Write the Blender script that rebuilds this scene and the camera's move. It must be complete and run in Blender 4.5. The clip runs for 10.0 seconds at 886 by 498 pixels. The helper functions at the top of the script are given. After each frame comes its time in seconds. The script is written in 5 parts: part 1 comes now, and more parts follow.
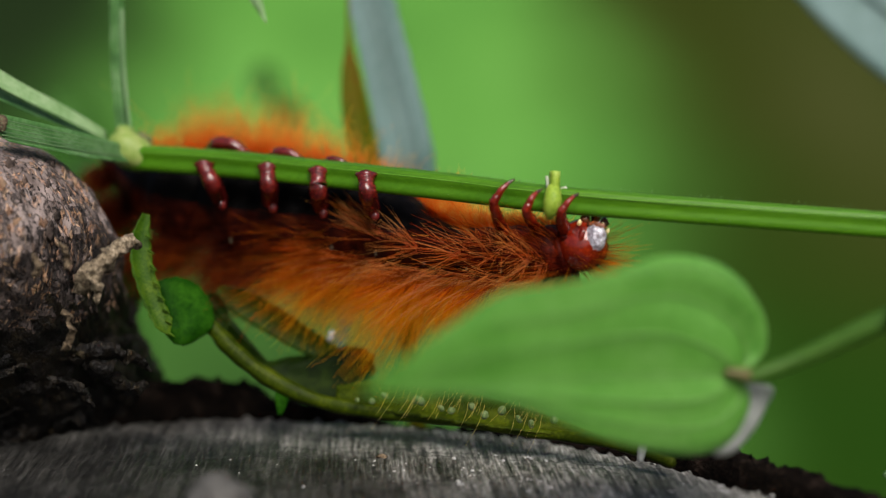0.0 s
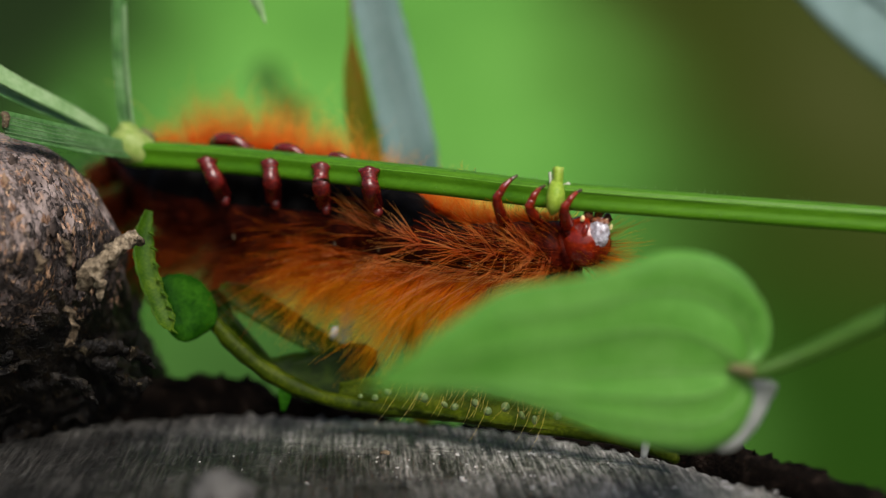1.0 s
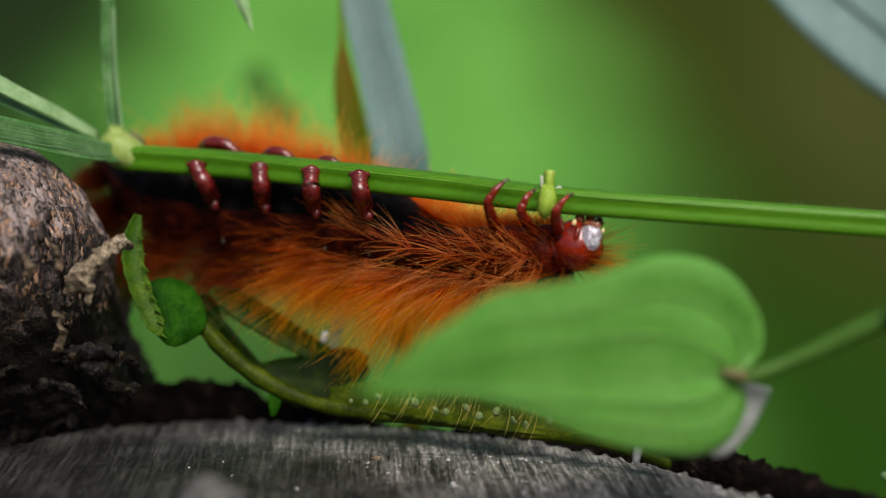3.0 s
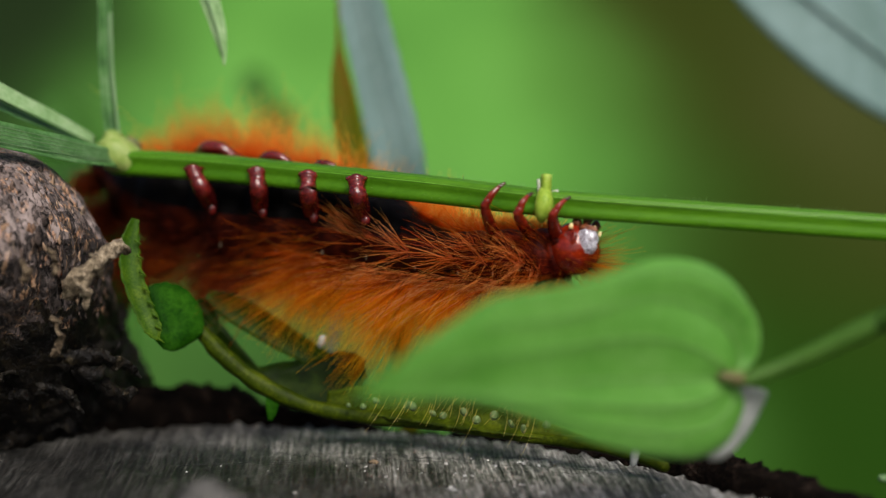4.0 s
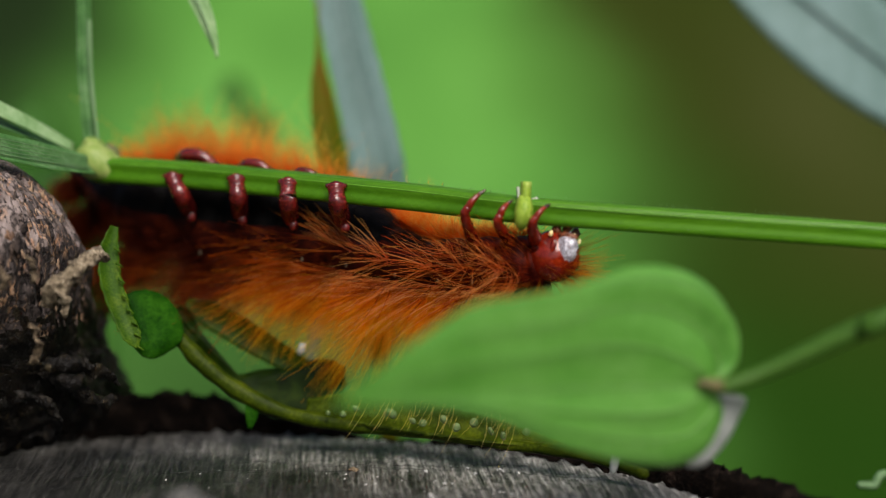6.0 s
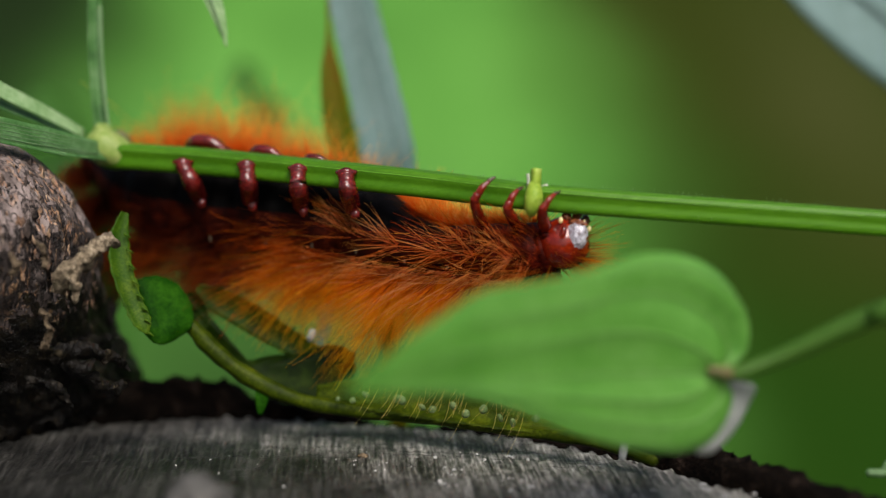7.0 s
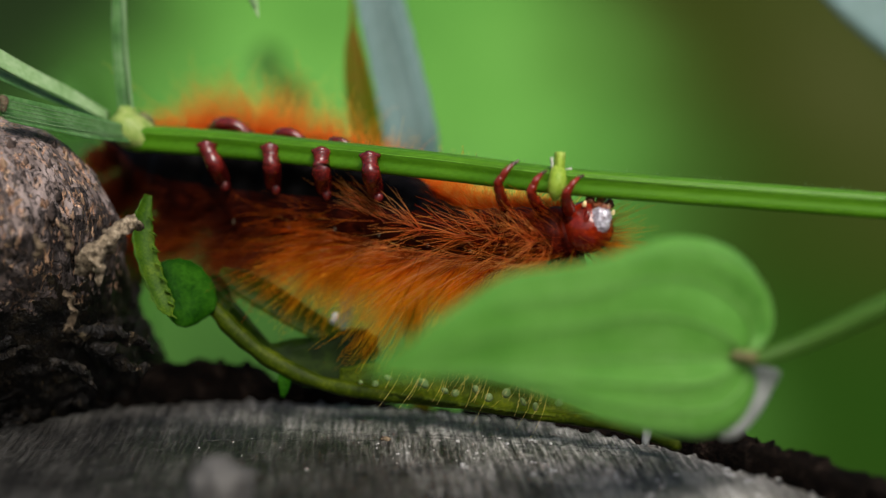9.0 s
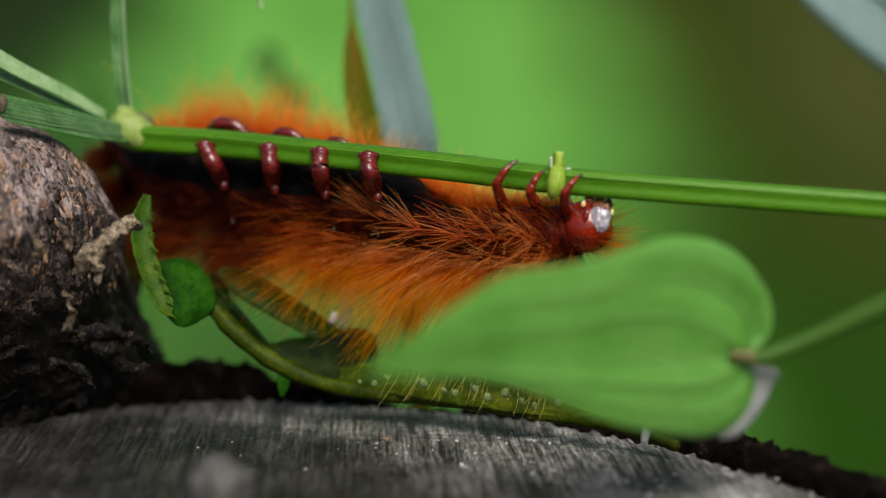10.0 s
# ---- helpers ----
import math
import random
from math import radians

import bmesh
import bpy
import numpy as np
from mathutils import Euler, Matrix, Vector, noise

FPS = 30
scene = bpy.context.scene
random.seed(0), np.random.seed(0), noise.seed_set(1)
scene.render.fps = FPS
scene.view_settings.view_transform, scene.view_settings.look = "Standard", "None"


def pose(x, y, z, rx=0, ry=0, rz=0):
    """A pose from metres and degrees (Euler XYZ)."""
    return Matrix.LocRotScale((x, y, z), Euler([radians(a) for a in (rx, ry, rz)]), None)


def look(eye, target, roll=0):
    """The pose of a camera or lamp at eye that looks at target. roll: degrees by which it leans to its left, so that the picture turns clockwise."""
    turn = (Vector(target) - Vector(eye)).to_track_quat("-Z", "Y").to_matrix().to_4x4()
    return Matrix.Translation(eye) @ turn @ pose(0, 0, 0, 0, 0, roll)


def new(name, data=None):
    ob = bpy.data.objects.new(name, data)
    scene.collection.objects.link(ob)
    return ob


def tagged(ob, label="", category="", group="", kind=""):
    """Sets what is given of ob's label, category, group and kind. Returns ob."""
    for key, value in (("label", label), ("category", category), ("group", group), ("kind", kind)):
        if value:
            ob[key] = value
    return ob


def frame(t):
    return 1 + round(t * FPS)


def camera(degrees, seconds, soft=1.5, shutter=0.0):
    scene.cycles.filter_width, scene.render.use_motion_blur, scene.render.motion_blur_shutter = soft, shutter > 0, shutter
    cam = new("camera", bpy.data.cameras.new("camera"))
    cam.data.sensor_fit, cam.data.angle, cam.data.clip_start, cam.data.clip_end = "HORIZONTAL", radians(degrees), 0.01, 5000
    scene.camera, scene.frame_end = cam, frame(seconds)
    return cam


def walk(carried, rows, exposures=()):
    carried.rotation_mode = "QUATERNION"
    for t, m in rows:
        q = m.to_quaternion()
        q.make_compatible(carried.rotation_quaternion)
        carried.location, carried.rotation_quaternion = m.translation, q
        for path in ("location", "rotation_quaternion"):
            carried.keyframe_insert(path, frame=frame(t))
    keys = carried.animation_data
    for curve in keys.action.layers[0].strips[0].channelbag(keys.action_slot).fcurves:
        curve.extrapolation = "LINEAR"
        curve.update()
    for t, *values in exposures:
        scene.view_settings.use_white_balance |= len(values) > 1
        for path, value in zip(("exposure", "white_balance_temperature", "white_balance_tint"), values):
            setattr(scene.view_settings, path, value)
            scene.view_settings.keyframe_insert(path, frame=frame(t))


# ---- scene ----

# Lengths below are in millimetres: x to the right, y away, z up; the sawn top of the stump is z = 0.
cam = camera(30.0, 10.0, soft=1.2)
cam.data.dof.use_dof = True
cam.data.dof.focus_distance = 0.1562
cam.data.dof.aperture_fstop = 10.5
walk(cam, [
    (0, pose(0, -0.00116, 0.04017, 82.632, 0.058, -0.151)),
    (0.3, pose(0, -0.00116, 0.04017, 82.710, 0.055, -0.152)),
    (0.5, pose(0, -0.00103, 0.04015, 82.415, 0.112, -0.063)),
    (0.8, pose(0, -0.00113, 0.04016, 82.548, 0.131, -0.004)),
    (1, pose(0, -0.00100, 0.04014, 82.503, 0.134, -0.053)),
    (1.2, pose(0, -0.00094, 0.04013, 82.475, 0.110, -0.131)),
    (1.3, pose(0, -0.00093, 0.04013, 82.532, 0.123, -0.138)),
    (1.5, pose(0, -0.00084, 0.04012, 82.738, 0.112, -0.179)),
    (1.7, pose(0, -0.00064, 0.04009, 82.622, 0.090, -0.269)),
    (1.8, pose(0, -0.00055, 0.04008, 82.643, 0.097, -0.290)),
    (2, pose(0, -0.00035, 0.04005, 82.470, 0.106, -0.292)),
    (2.2, pose(0, -0.00024, 0.04003, 82.577, 0.091, -0.252)),
    (2.3, pose(0, -0.00018, 0.04003, 82.678, 0.102, -0.244)),
    (2.5, pose(0, -0.00017, 0.04002, 82.754, 0.143, -0.313)),
    (2.7, pose(0, -0.00008, 0.04001, 82.598, 0.126, -0.359)),
    (3.8, pose(0, -0.00020, 0.04003, 82.850, 0.199, -0.469)),
    (4, pose(0, -0.00023, 0.04003, 82.778, 0.240, -0.486)),
    (4.2, pose(0, -0.00058, 0.04008, 82.815, 0.226, -0.374)),
    (4.5, pose(0, -0.00106, 0.04015, 82.846, 0.222, -0.578)),
    (4.8, pose(0, -0.00095, 0.04014, 82.808, 0.200, -0.862)),
    (5, pose(0, -0.00092, 0.04013, 82.854, 0.190, -0.959)),
    (5.2, pose(0, -0.00084, 0.04012, 82.933, 0.185, -1.119)),
    (5.5, pose(0, -0.00028, 0.04004, 82.897, 0.204, -1.152)),
    (5.7, pose(0, -0.00027, 0.04004, 83.036, 0.164, -1.189)),
    (6.8, pose(0, -0.00024, 0.04003, 82.777, 0.107, -0.954)),
    (7, pose(0, -0.00036, 0.04005, 82.570, 0.081, -0.827)),
    (7.2, pose(0, -0.00022, 0.04003, 82.563, 0.017, -0.797)),
    (7.3, pose(0, -0.00008, 0.04001, 82.556, -0.005, -1.028)),
    (7.5, pose(0, 0.00000, 0.04000, 82.264, -0.064, -1.351)),
    (7.7, pose(0, -0.00024, 0.04003, 82.247, -0.067, -1.152)),
    (7.8, pose(0, -0.00017, 0.04002, 82.134, -0.052, -1.018)),
    (8, pose(0, -0.00026, 0.04004, 82.078, -0.049, -0.763)),
    (8.2, pose(0, -0.00010, 0.04001, 82.059, -0.020, -0.354)),
    (8.3, pose(0, -0.00012, 0.04002, 82.026, -0.006, -0.220)),
    (8.5, pose(0, -0.00005, 0.04001, 82.021, 0.031, -0.078)),
    (8.8, pose(0, -0.00007, 0.04001, 81.996, 0.013, 0.006)),
    (9, pose(0, -0.00009, 0.04001, 82.001, 0.018, -0.006)),
    (9.3, pose(0, -0.00004, 0.04001, 81.994, -0.013, -0.000)),
    (9.5, pose(0, 0.00000, 0.04000, 82.000, 0.000, -0.000)),
    (9.8, pose(0, -0.00013, 0.04002, 81.991, 0.010, -0.023)),
    (10, pose(0, -0.00009, 0.04001, 81.991, 0.020, -0.046)),
], [(0, 0.52, 6500, 10), (10, 0.52, 6500, 10)])

# ---- light ----
world = bpy.data.worlds.new("world")
scene.world = world
world.use_nodes = True
sky = world.node_tree.nodes.new("ShaderNodeTexSky")
sky.sky_type = "NISHITA"
sky.sun_disc = False
sky.sun_elevation, sky.sun_rotation = radians(49), radians(167)
sky.air_density, sky.dust_density, sky.ozone_density = 0.7, 5.0, 0.6
background = world.node_tree.nodes["Background"]
background.inputs["Strength"].default_value = 0.09
world.node_tree.links.new(sky.outputs["Color"], background.inputs["Color"])
sun = new("sun", bpy.data.lights.new("sun", "SUN"))
sun.data.energy, sun.data.angle, sun.data.color = 2.9, radians(30), (1.0, 0.96, 0.9)
sun.matrix_world = look((0.2, -0.85, 1.0), (0, 0, 0))

MM = 0.001


# ---- materials ----
def material(name, stops, size=3.0, fine=0.4, rough=0.6, bump=0.3, relief=0.1, stretch=(1, 1, 1), through_light=0.0,
             coat=0.0, spin=0.0, island=False, random_piece=False, along=None, spread=(0.32, 0.68), gloss=0.22):
    """Two scales of noise choose among the colours; size and fine in millimetres."""
    m = bpy.data.materials.new(name)
    m.use_nodes = True
    nodes, links = m.node_tree.nodes, m.node_tree.links
    shader = nodes["Principled BSDF"]
    at = nodes.new("ShaderNodeTexCoord")
    mapping = nodes.new("ShaderNodeMapping")
    mapping.inputs["Scale"].default_value = stretch
    turned = nodes.new("ShaderNodeMapping")
    turned.inputs["Rotation"].default_value = (0, 0, radians(spin))
    links.new(at.outputs["Object"], turned.inputs["Vector"])
    links.new(turned.outputs["Vector"], mapping.inputs["Vector"])
    big, small = nodes.new("ShaderNodeTexNoise"), nodes.new("ShaderNodeTexNoise")
    for node, length, detail in ((big, size, 4), (small, fine, 3)):
        node.inputs["Scale"].default_value = 1000 / length
        node.inputs["Detail"].default_value = detail
        links.new(mapping.outputs["Vector"], node.inputs["Vector"])
    mixed = nodes.new("ShaderNodeMath")
    mixed.operation = "MULTIPLY_ADD"
    mixed.inputs[1].default_value = 0.4
    scaled = nodes.new("ShaderNodeMath")
    scaled.operation = "MULTIPLY"
    scaled.inputs[1].default_value = 0.6
    links.new(big.outputs["Fac"], scaled.inputs[0])
    links.new(small.outputs["Fac"], mixed.inputs[0])
    links.new(scaled.outputs[0], mixed.inputs[2])
    value = mixed.outputs[0]
    if island:
        geo = nodes.new("ShaderNodeNewGeometry")
        value = geo.outputs["Random Per Island"]
        spread = (0.0, 1.0)
    if random_piece:
        info = nodes.new("ShaderNodeObjectInfo")
        value = info.outputs["Random"]
        spread = (0.0, 1.0)
    ramp = nodes.new("ShaderNodeValToRGB")
    lo, hi = spread
    while len(ramp.color_ramp.elements) < len(stops):
        ramp.color_ramp.elements.new(0.5)
    for i, (element, colour) in enumerate(zip(ramp.color_ramp.elements, stops)):
        element.position = lo + (hi - lo) * i / (len(stops) - 1)
        element.color = (*colour, 1)
    links.new(value, ramp.inputs["Fac"])
    colour = ramp.outputs["Color"]
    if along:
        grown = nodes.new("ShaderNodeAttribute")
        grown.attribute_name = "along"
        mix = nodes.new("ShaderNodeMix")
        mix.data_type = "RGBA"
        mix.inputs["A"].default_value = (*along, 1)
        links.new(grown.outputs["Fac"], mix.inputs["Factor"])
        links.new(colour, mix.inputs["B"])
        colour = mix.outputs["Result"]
    links.new(colour, shader.inputs["Base Color"])
    shader.inputs["Roughness"].default_value = rough
    shader.inputs["Coat Weight"].default_value = coat
    shader.inputs["Coat Roughness"].default_value = 0.12
    shader.inputs["Specular IOR Level"].default_value = gloss
    if bump:
        lift = nodes.new("ShaderNodeBump")
        lift.inputs["Strength"].default_value = bump
        lift.inputs["Distance"].default_value = relief * MM
        links.new(mixed.outputs[0], lift.inputs["Height"])
        links.new(lift.outputs["Normal"], shader.inputs["Normal"])
    if through_light:
        thin = nodes.new("ShaderNodeBsdfTranslucent")
        both = nodes.new("ShaderNodeMixShader")
        both.inputs["Fac"].default_value = through_light
        links.new(colour, thin.inputs["Color"])
        links.new(shader.outputs[0], both.inputs[1])
        links.new(thin.outputs[0], both.inputs[2])
        links.new(both.outputs[0], nodes["Material Output"].inputs["Surface"])
    return m


def crusted(name, ground, flecks, amount, cracks, rough=0.6, relief=0.35):
    """Old bark: mottled ground, dark cracks that run up the stub, and torn paler flecks."""
    m = bpy.data.materials.new(name)
    m.use_nodes = True
    nodes, links = m.node_tree.nodes, m.node_tree.links
    shader = nodes["Principled BSDF"]
    at = nodes.new("ShaderNodeTexCoord")

    def grain(across, up, detail, shift=0.0):
        mapping = nodes.new("ShaderNodeMapping")
        mapping.inputs["Location"].default_value = (shift, shift, shift)
        mapping.inputs["Scale"].default_value = (1000 / across, 1000 / across, 1000 / up)
        tex = nodes.new("ShaderNodeTexNoise")
        tex.inputs["Scale"].default_value = 1.0
        tex.inputs["Detail"].default_value = detail
        tex.inputs["Distortion"].default_value = 0.6
        links.new(at.outputs["Object"], mapping.inputs["Vector"])
        links.new(mapping.outputs["Vector"], tex.inputs["Vector"])
        return tex.outputs["Fac"]

    def ramp(value, stops):
        node = nodes.new("ShaderNodeValToRGB")
        while len(node.color_ramp.elements) < len(stops):
            node.color_ramp.elements.new(0.5)
        for element, (place, colour) in zip(node.color_ramp.elements, stops):
            element.position, element.color = place, (*colour, 1)
        links.new(value, node.inputs["Fac"])
        return node.outputs["Color"]

    def over(under, top, factor):
        node = nodes.new("ShaderNodeMix")
        node.data_type = "RGBA"
        links.new(factor, node.inputs["Factor"])
        links.new(under, node.inputs["A"])
        links.new(top, node.inputs["B"])
        return node.outputs["Result"]

    def times(a, b, k=None):
        node = nodes.new("ShaderNodeMath")
        node.operation = "MULTIPLY"
        links.new(a, node.inputs[0])
        if k is None:
            links.new(b, node.inputs[1])
        else:
            node.inputs[1].default_value = k
        return node.outputs[0]

    black, white = (0, 0, 0), (1, 1, 1)
    base = ramp(grain(2.6, 4.0, 6), [(0.34, ground[0]), (0.5, ground[1]), (0.66, ground[2])])
    torn = ramp(grain(0.55, 1.3, 4, 3.0), [(amount, black), (amount + 0.05, white)])
    patchy = ramp(grain(4.0, 6.0, 2, 8.0), [(0.40, black), (0.56, white)])
    hue = ramp(grain(1.2, 1.8, 3, 5.0), [(0.35, flecks[0]), (0.5, flecks[1]), (0.65, flecks[2])])
    fleck = times(torn, patchy)
    colour = over(base, hue, fleck)
    split = grain(0.9, 3.2, 5, 13.0)
    line = ramp(split, [(0.47 - cracks, black), (0.49, white), (0.51, white), (0.53 + cracks, black)])
    pit = ramp(grain(0.5, 0.8, 3, 21.0), [(0.34, white), (0.40, black)])
    deep = nodes.new("ShaderNodeMath")
    deep.operation = "MAXIMUM"
    links.new(times(line, None, 0.75), deep.inputs[0])
    links.new(pit, deep.inputs[1])
    dark = nodes.new("ShaderNodeRGB")
    dark.outputs[0].default_value = (0.004, 0.0032, 0.003, 1)
    colour = over(colour, dark.outputs[0], deep.outputs[0])
    links.new(colour, shader.inputs["Base Color"])
    shader.inputs["Roughness"].default_value = rough
    shader.inputs["Specular IOR Level"].default_value = 0.2
    height = nodes.new("ShaderNodeMath")
    height.operation = "MULTIPLY_ADD"
    links.new(deep.outputs[0], height.inputs[0])
    height.inputs[1].default_value = -0.8
    links.new(fleck, height.inputs[2])
    more = nodes.new("ShaderNodeMath")
    more.operation = "ADD"
    links.new(height.outputs[0], more.inputs[0])
    links.new(grain(0.3, 0.5, 3, 30.0), more.inputs[1])
    lift = nodes.new("ShaderNodeBump")
    lift.inputs["Strength"].default_value = 0.8
    lift.inputs["Distance"].default_value = relief * MM
    links.new(more.outputs[0], lift.inputs["Height"])
    links.new(lift.outputs["Normal"], shader.inputs["Normal"])
    return m


def sawn_wood(name):
    """Weathered end grain: blotches, fine streaks from the saw, ring cracks and shade painted on the stub's side."""
    m = bpy.data.materials.new(name)
    m.use_nodes = True
    nodes, links = m.node_tree.nodes, m.node_tree.links
    shader = nodes["Principled BSDF"]
    at = nodes.new("ShaderNodeTexCoord")

    def math_node(kind, a, b):
        node = nodes.new("ShaderNodeMath")
        node.operation = kind
        for socket, value in zip(node.inputs, (a, b)):
            if isinstance(value, float):
                socket.default_value = value
            else:
                links.new(value, socket)
        return node.outputs[0]

    def grain(scale, detail, spin=0.0, wander=0.0, where=None):
        mapping = nodes.new("ShaderNodeMapping")
        mapping.inputs["Scale"].default_value = scale
        turned = nodes.new("ShaderNodeMapping")
        turned.inputs["Rotation"].default_value = (0, 0, radians(spin))
        tex = nodes.new("ShaderNodeTexNoise")
        tex.inputs["Scale"].default_value = 1.0
        tex.inputs["Detail"].default_value = detail
        tex.inputs["Distortion"].default_value = wander
        links.new(where or at.outputs["Object"], turned.inputs["Vector"])
        links.new(turned.outputs["Vector"], mapping.inputs["Vector"])
        links.new(mapping.outputs["Vector"], tex.inputs["Vector"])
        return tex.outputs["Fac"]

    blotch = grain((190, 110, 190), 3, 0, 0.5)
    streak = grain((3000, 110, 900), 4, -3.0)
    cross = grain((1500, 60, 900), 3, -5.0)
    speck = grain((3200, 620, 2600), 3)
    value = math_node("ADD", math_node("MULTIPLY", blotch, 0.26), math_node("MULTIPLY", streak, 0.30))
    value = math_node("ADD", value, math_node("MULTIPLY", cross, 0.18))
    value = math_node("ADD", value, math_node("MULTIPLY", speck, 0.26))
    ramp = nodes.new("ShaderNodeValToRGB")
    stops = ((0.405, (0.010, 0.010, 0.008)), (0.465, (0.054, 0.052, 0.045)), (0.52, (0.145, 0.140, 0.125)), (0.575, (0.27, 0.262, 0.24)), (0.65, (0.52, 0.51, 0.48)))
    while len(ramp.color_ramp.elements) < len(stops):
        ramp.color_ramp.elements.new(0.5)
    for element, (place, colour) in zip(ramp.color_ramp.elements, stops):
        element.position, element.color = place, (*colour, 1)
    links.new(value, ramp.inputs["Fac"])
    # cracks along the year rings
    split = nodes.new("ShaderNodeSeparateXYZ")
    links.new(at.outputs["Object"], split.inputs[0])
    dx = math_node("MULTIPLY", math_node("ADD", split.outputs[0], 0.006), 1.0)
    dy = math_node("ADD", split.outputs[1], -0.003)
    ring = nodes.new("ShaderNodeCombineXYZ")
    radius = math_node("SQRT", math_node("ADD", math_node("MULTIPLY", dx, dx), math_node("MULTIPLY", dy, dy)), 0.0)
    angle = math_node("ARCTAN2", dy, dx)
    links.new(math_node("MULTIPLY", radius, 1.0), ring.inputs[0])
    links.new(math_node("MULTIPLY", angle, 0.03), ring.inputs[1])
    bands = grain((520, 160, 1), 3, 0, 0.35, ring.outputs[0])
    gap = nodes.new("ShaderNodeMapRange")
    gap.inputs["From Min"].default_value, gap.inputs["From Max"].default_value = 0.0, 0.014
    gap.inputs["To Min"].default_value = 0.3
    links.new(math_node("ABSOLUTE", math_node("SUBTRACT", bands, 0.56), 0.0), gap.inputs["Value"])
    # the stub's shade, painted: wood tone drops on that side
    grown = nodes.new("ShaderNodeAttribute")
    grown.attribute_name = "stub_shade"
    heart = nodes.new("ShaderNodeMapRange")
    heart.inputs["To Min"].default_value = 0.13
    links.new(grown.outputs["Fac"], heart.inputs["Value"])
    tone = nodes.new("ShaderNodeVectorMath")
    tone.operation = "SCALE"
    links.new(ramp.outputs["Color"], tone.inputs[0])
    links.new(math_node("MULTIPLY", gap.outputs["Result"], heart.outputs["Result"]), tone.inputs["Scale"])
    links.new(tone.outputs[0], shader.inputs["Base Color"])
    shader.inputs["Roughness"].default_value = 0.55
    shader.inputs["Specular IOR Level"].default_value = 0.3
    lift = nodes.new("ShaderNodeBump")
    lift.inputs["Strength"].default_value = 0.9
    lift.inputs["Distance"].default_value = 1.0 * MM
    links.new(math_node("ADD", value, math_node("MULTIPLY", gap.outputs["Result"], 0.3)), lift.inputs["Height"])
    links.new(lift.outputs["Normal"], shader.inputs["Normal"])
    return m


M_stem = material("stem green", [(0.030, 0.104, 0.002), (0.046, 0.142, 0.003), (0.064, 0.178, 0.006)], 3.0, 0.25, 0.42, 0.2, 0.04, (0.05, 1, 1), 0.1)
M_ridge = material("stem ridge", [(0.075, 0.21, 0.012), (0.115, 0.275, 0.03)], 2.0, 0.25, 0.4, 0.25, 0.04, (0.08, 1, 1), 0.15)
M_node = material("node pale green", [(0.112, 0.198, 0.031), (0.198, 0.273, 0.062), (0.285, 0.322, 0.124)], 1.2, 0.3, 0.45, 0.3, 0.05, through_light=0.15)
M_bud = material("yellow green bud", [(0.19, 0.32, 0.025), (0.29, 0.42, 0.045), (0.42, 0.52, 0.12)], 1.0, 0.25, 0.4, 0.4, 0.05, through_light=0.35)
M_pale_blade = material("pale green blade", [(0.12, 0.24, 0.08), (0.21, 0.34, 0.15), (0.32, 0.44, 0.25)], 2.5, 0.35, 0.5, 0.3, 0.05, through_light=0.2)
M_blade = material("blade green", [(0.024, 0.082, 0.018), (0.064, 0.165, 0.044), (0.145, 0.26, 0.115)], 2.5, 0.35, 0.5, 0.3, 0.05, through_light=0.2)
M_rib = material("pale rib", [(0.075, 0.155, 0.055), (0.14, 0.225, 0.11)], 2.0, 0.3, 0.5, 0.2, 0.03, through_light=0.1)
M_grey_blade = material("grey green blade", [(0.080, 0.142, 0.125), (0.112, 0.182, 0.172), (0.150, 0.230, 0.225)], 5.0, 0.5, 0.5, 0.3, 0.06, (1, 1, 0.15), 0.2, gloss=0.15)
M_grey_rib = material("pale grey rib", [(0.095, 0.155, 0.140), (0.125, 0.190, 0.180)], 3.0, 0.4, 0.5, 0.2, 0.04, through_light=0.15)
M_brown_blade = material("brown blade", [(0.050, 0.105, 0.003), (0.078, 0.088, 0.004), (0.12, 0.062, 0.007)], 6.0, 0.5, 0.6, 0.3, 0.06, (1, 1, 0.3), 0.3, gloss=0.05)
M_heart = material("heart leaf green", [(0.074, 0.244, 0.026), (0.106, 0.300, 0.043), (0.144, 0.350, 0.068)], 7.0, 0.8, 0.45, 0.3, 0.06, through_light=0.36, gloss=0.5)
M_heart_vein = material("leaf vein", [(0.10, 0.255, 0.045), (0.14, 0.305, 0.075)], 2.0, 0.3, 0.45, 0.2, 0.03, through_light=0.25)
M_petiole = material("petiole green", [(0.024, 0.072, 0.005), (0.048, 0.112, 0.014)], 3.0, 0.4, 0.5, 0.3, 0.05, through_light=0.1)
M_pink = material("leaf joint", [(0.065, 0.09, 0.022), (0.125, 0.085, 0.045)], 1.0, 0.3, 0.5, 0.3, 0.05)
M_white_lobe = material("whitish leaf underside", [(0.22, 0.25, 0.22), (0.34, 0.36, 0.34), (0.48, 0.49, 0.48)], 2.0, 0.4, 0.6, 0.4, 0.08, through_light=0.3)
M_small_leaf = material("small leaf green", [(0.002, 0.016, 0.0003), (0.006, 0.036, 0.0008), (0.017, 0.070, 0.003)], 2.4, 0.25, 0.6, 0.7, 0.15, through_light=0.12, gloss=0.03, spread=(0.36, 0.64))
M_toothed = material("speckled toothed leaf", [(0.014, 0.046, 0.001), (0.034, 0.084, 0.002), (0.080, 0.135, 0.006)], 1.5, 0.22, 0.5, 0.6, 0.12, through_light=0.3, spread=(0.34, 0.66), gloss=0.1)
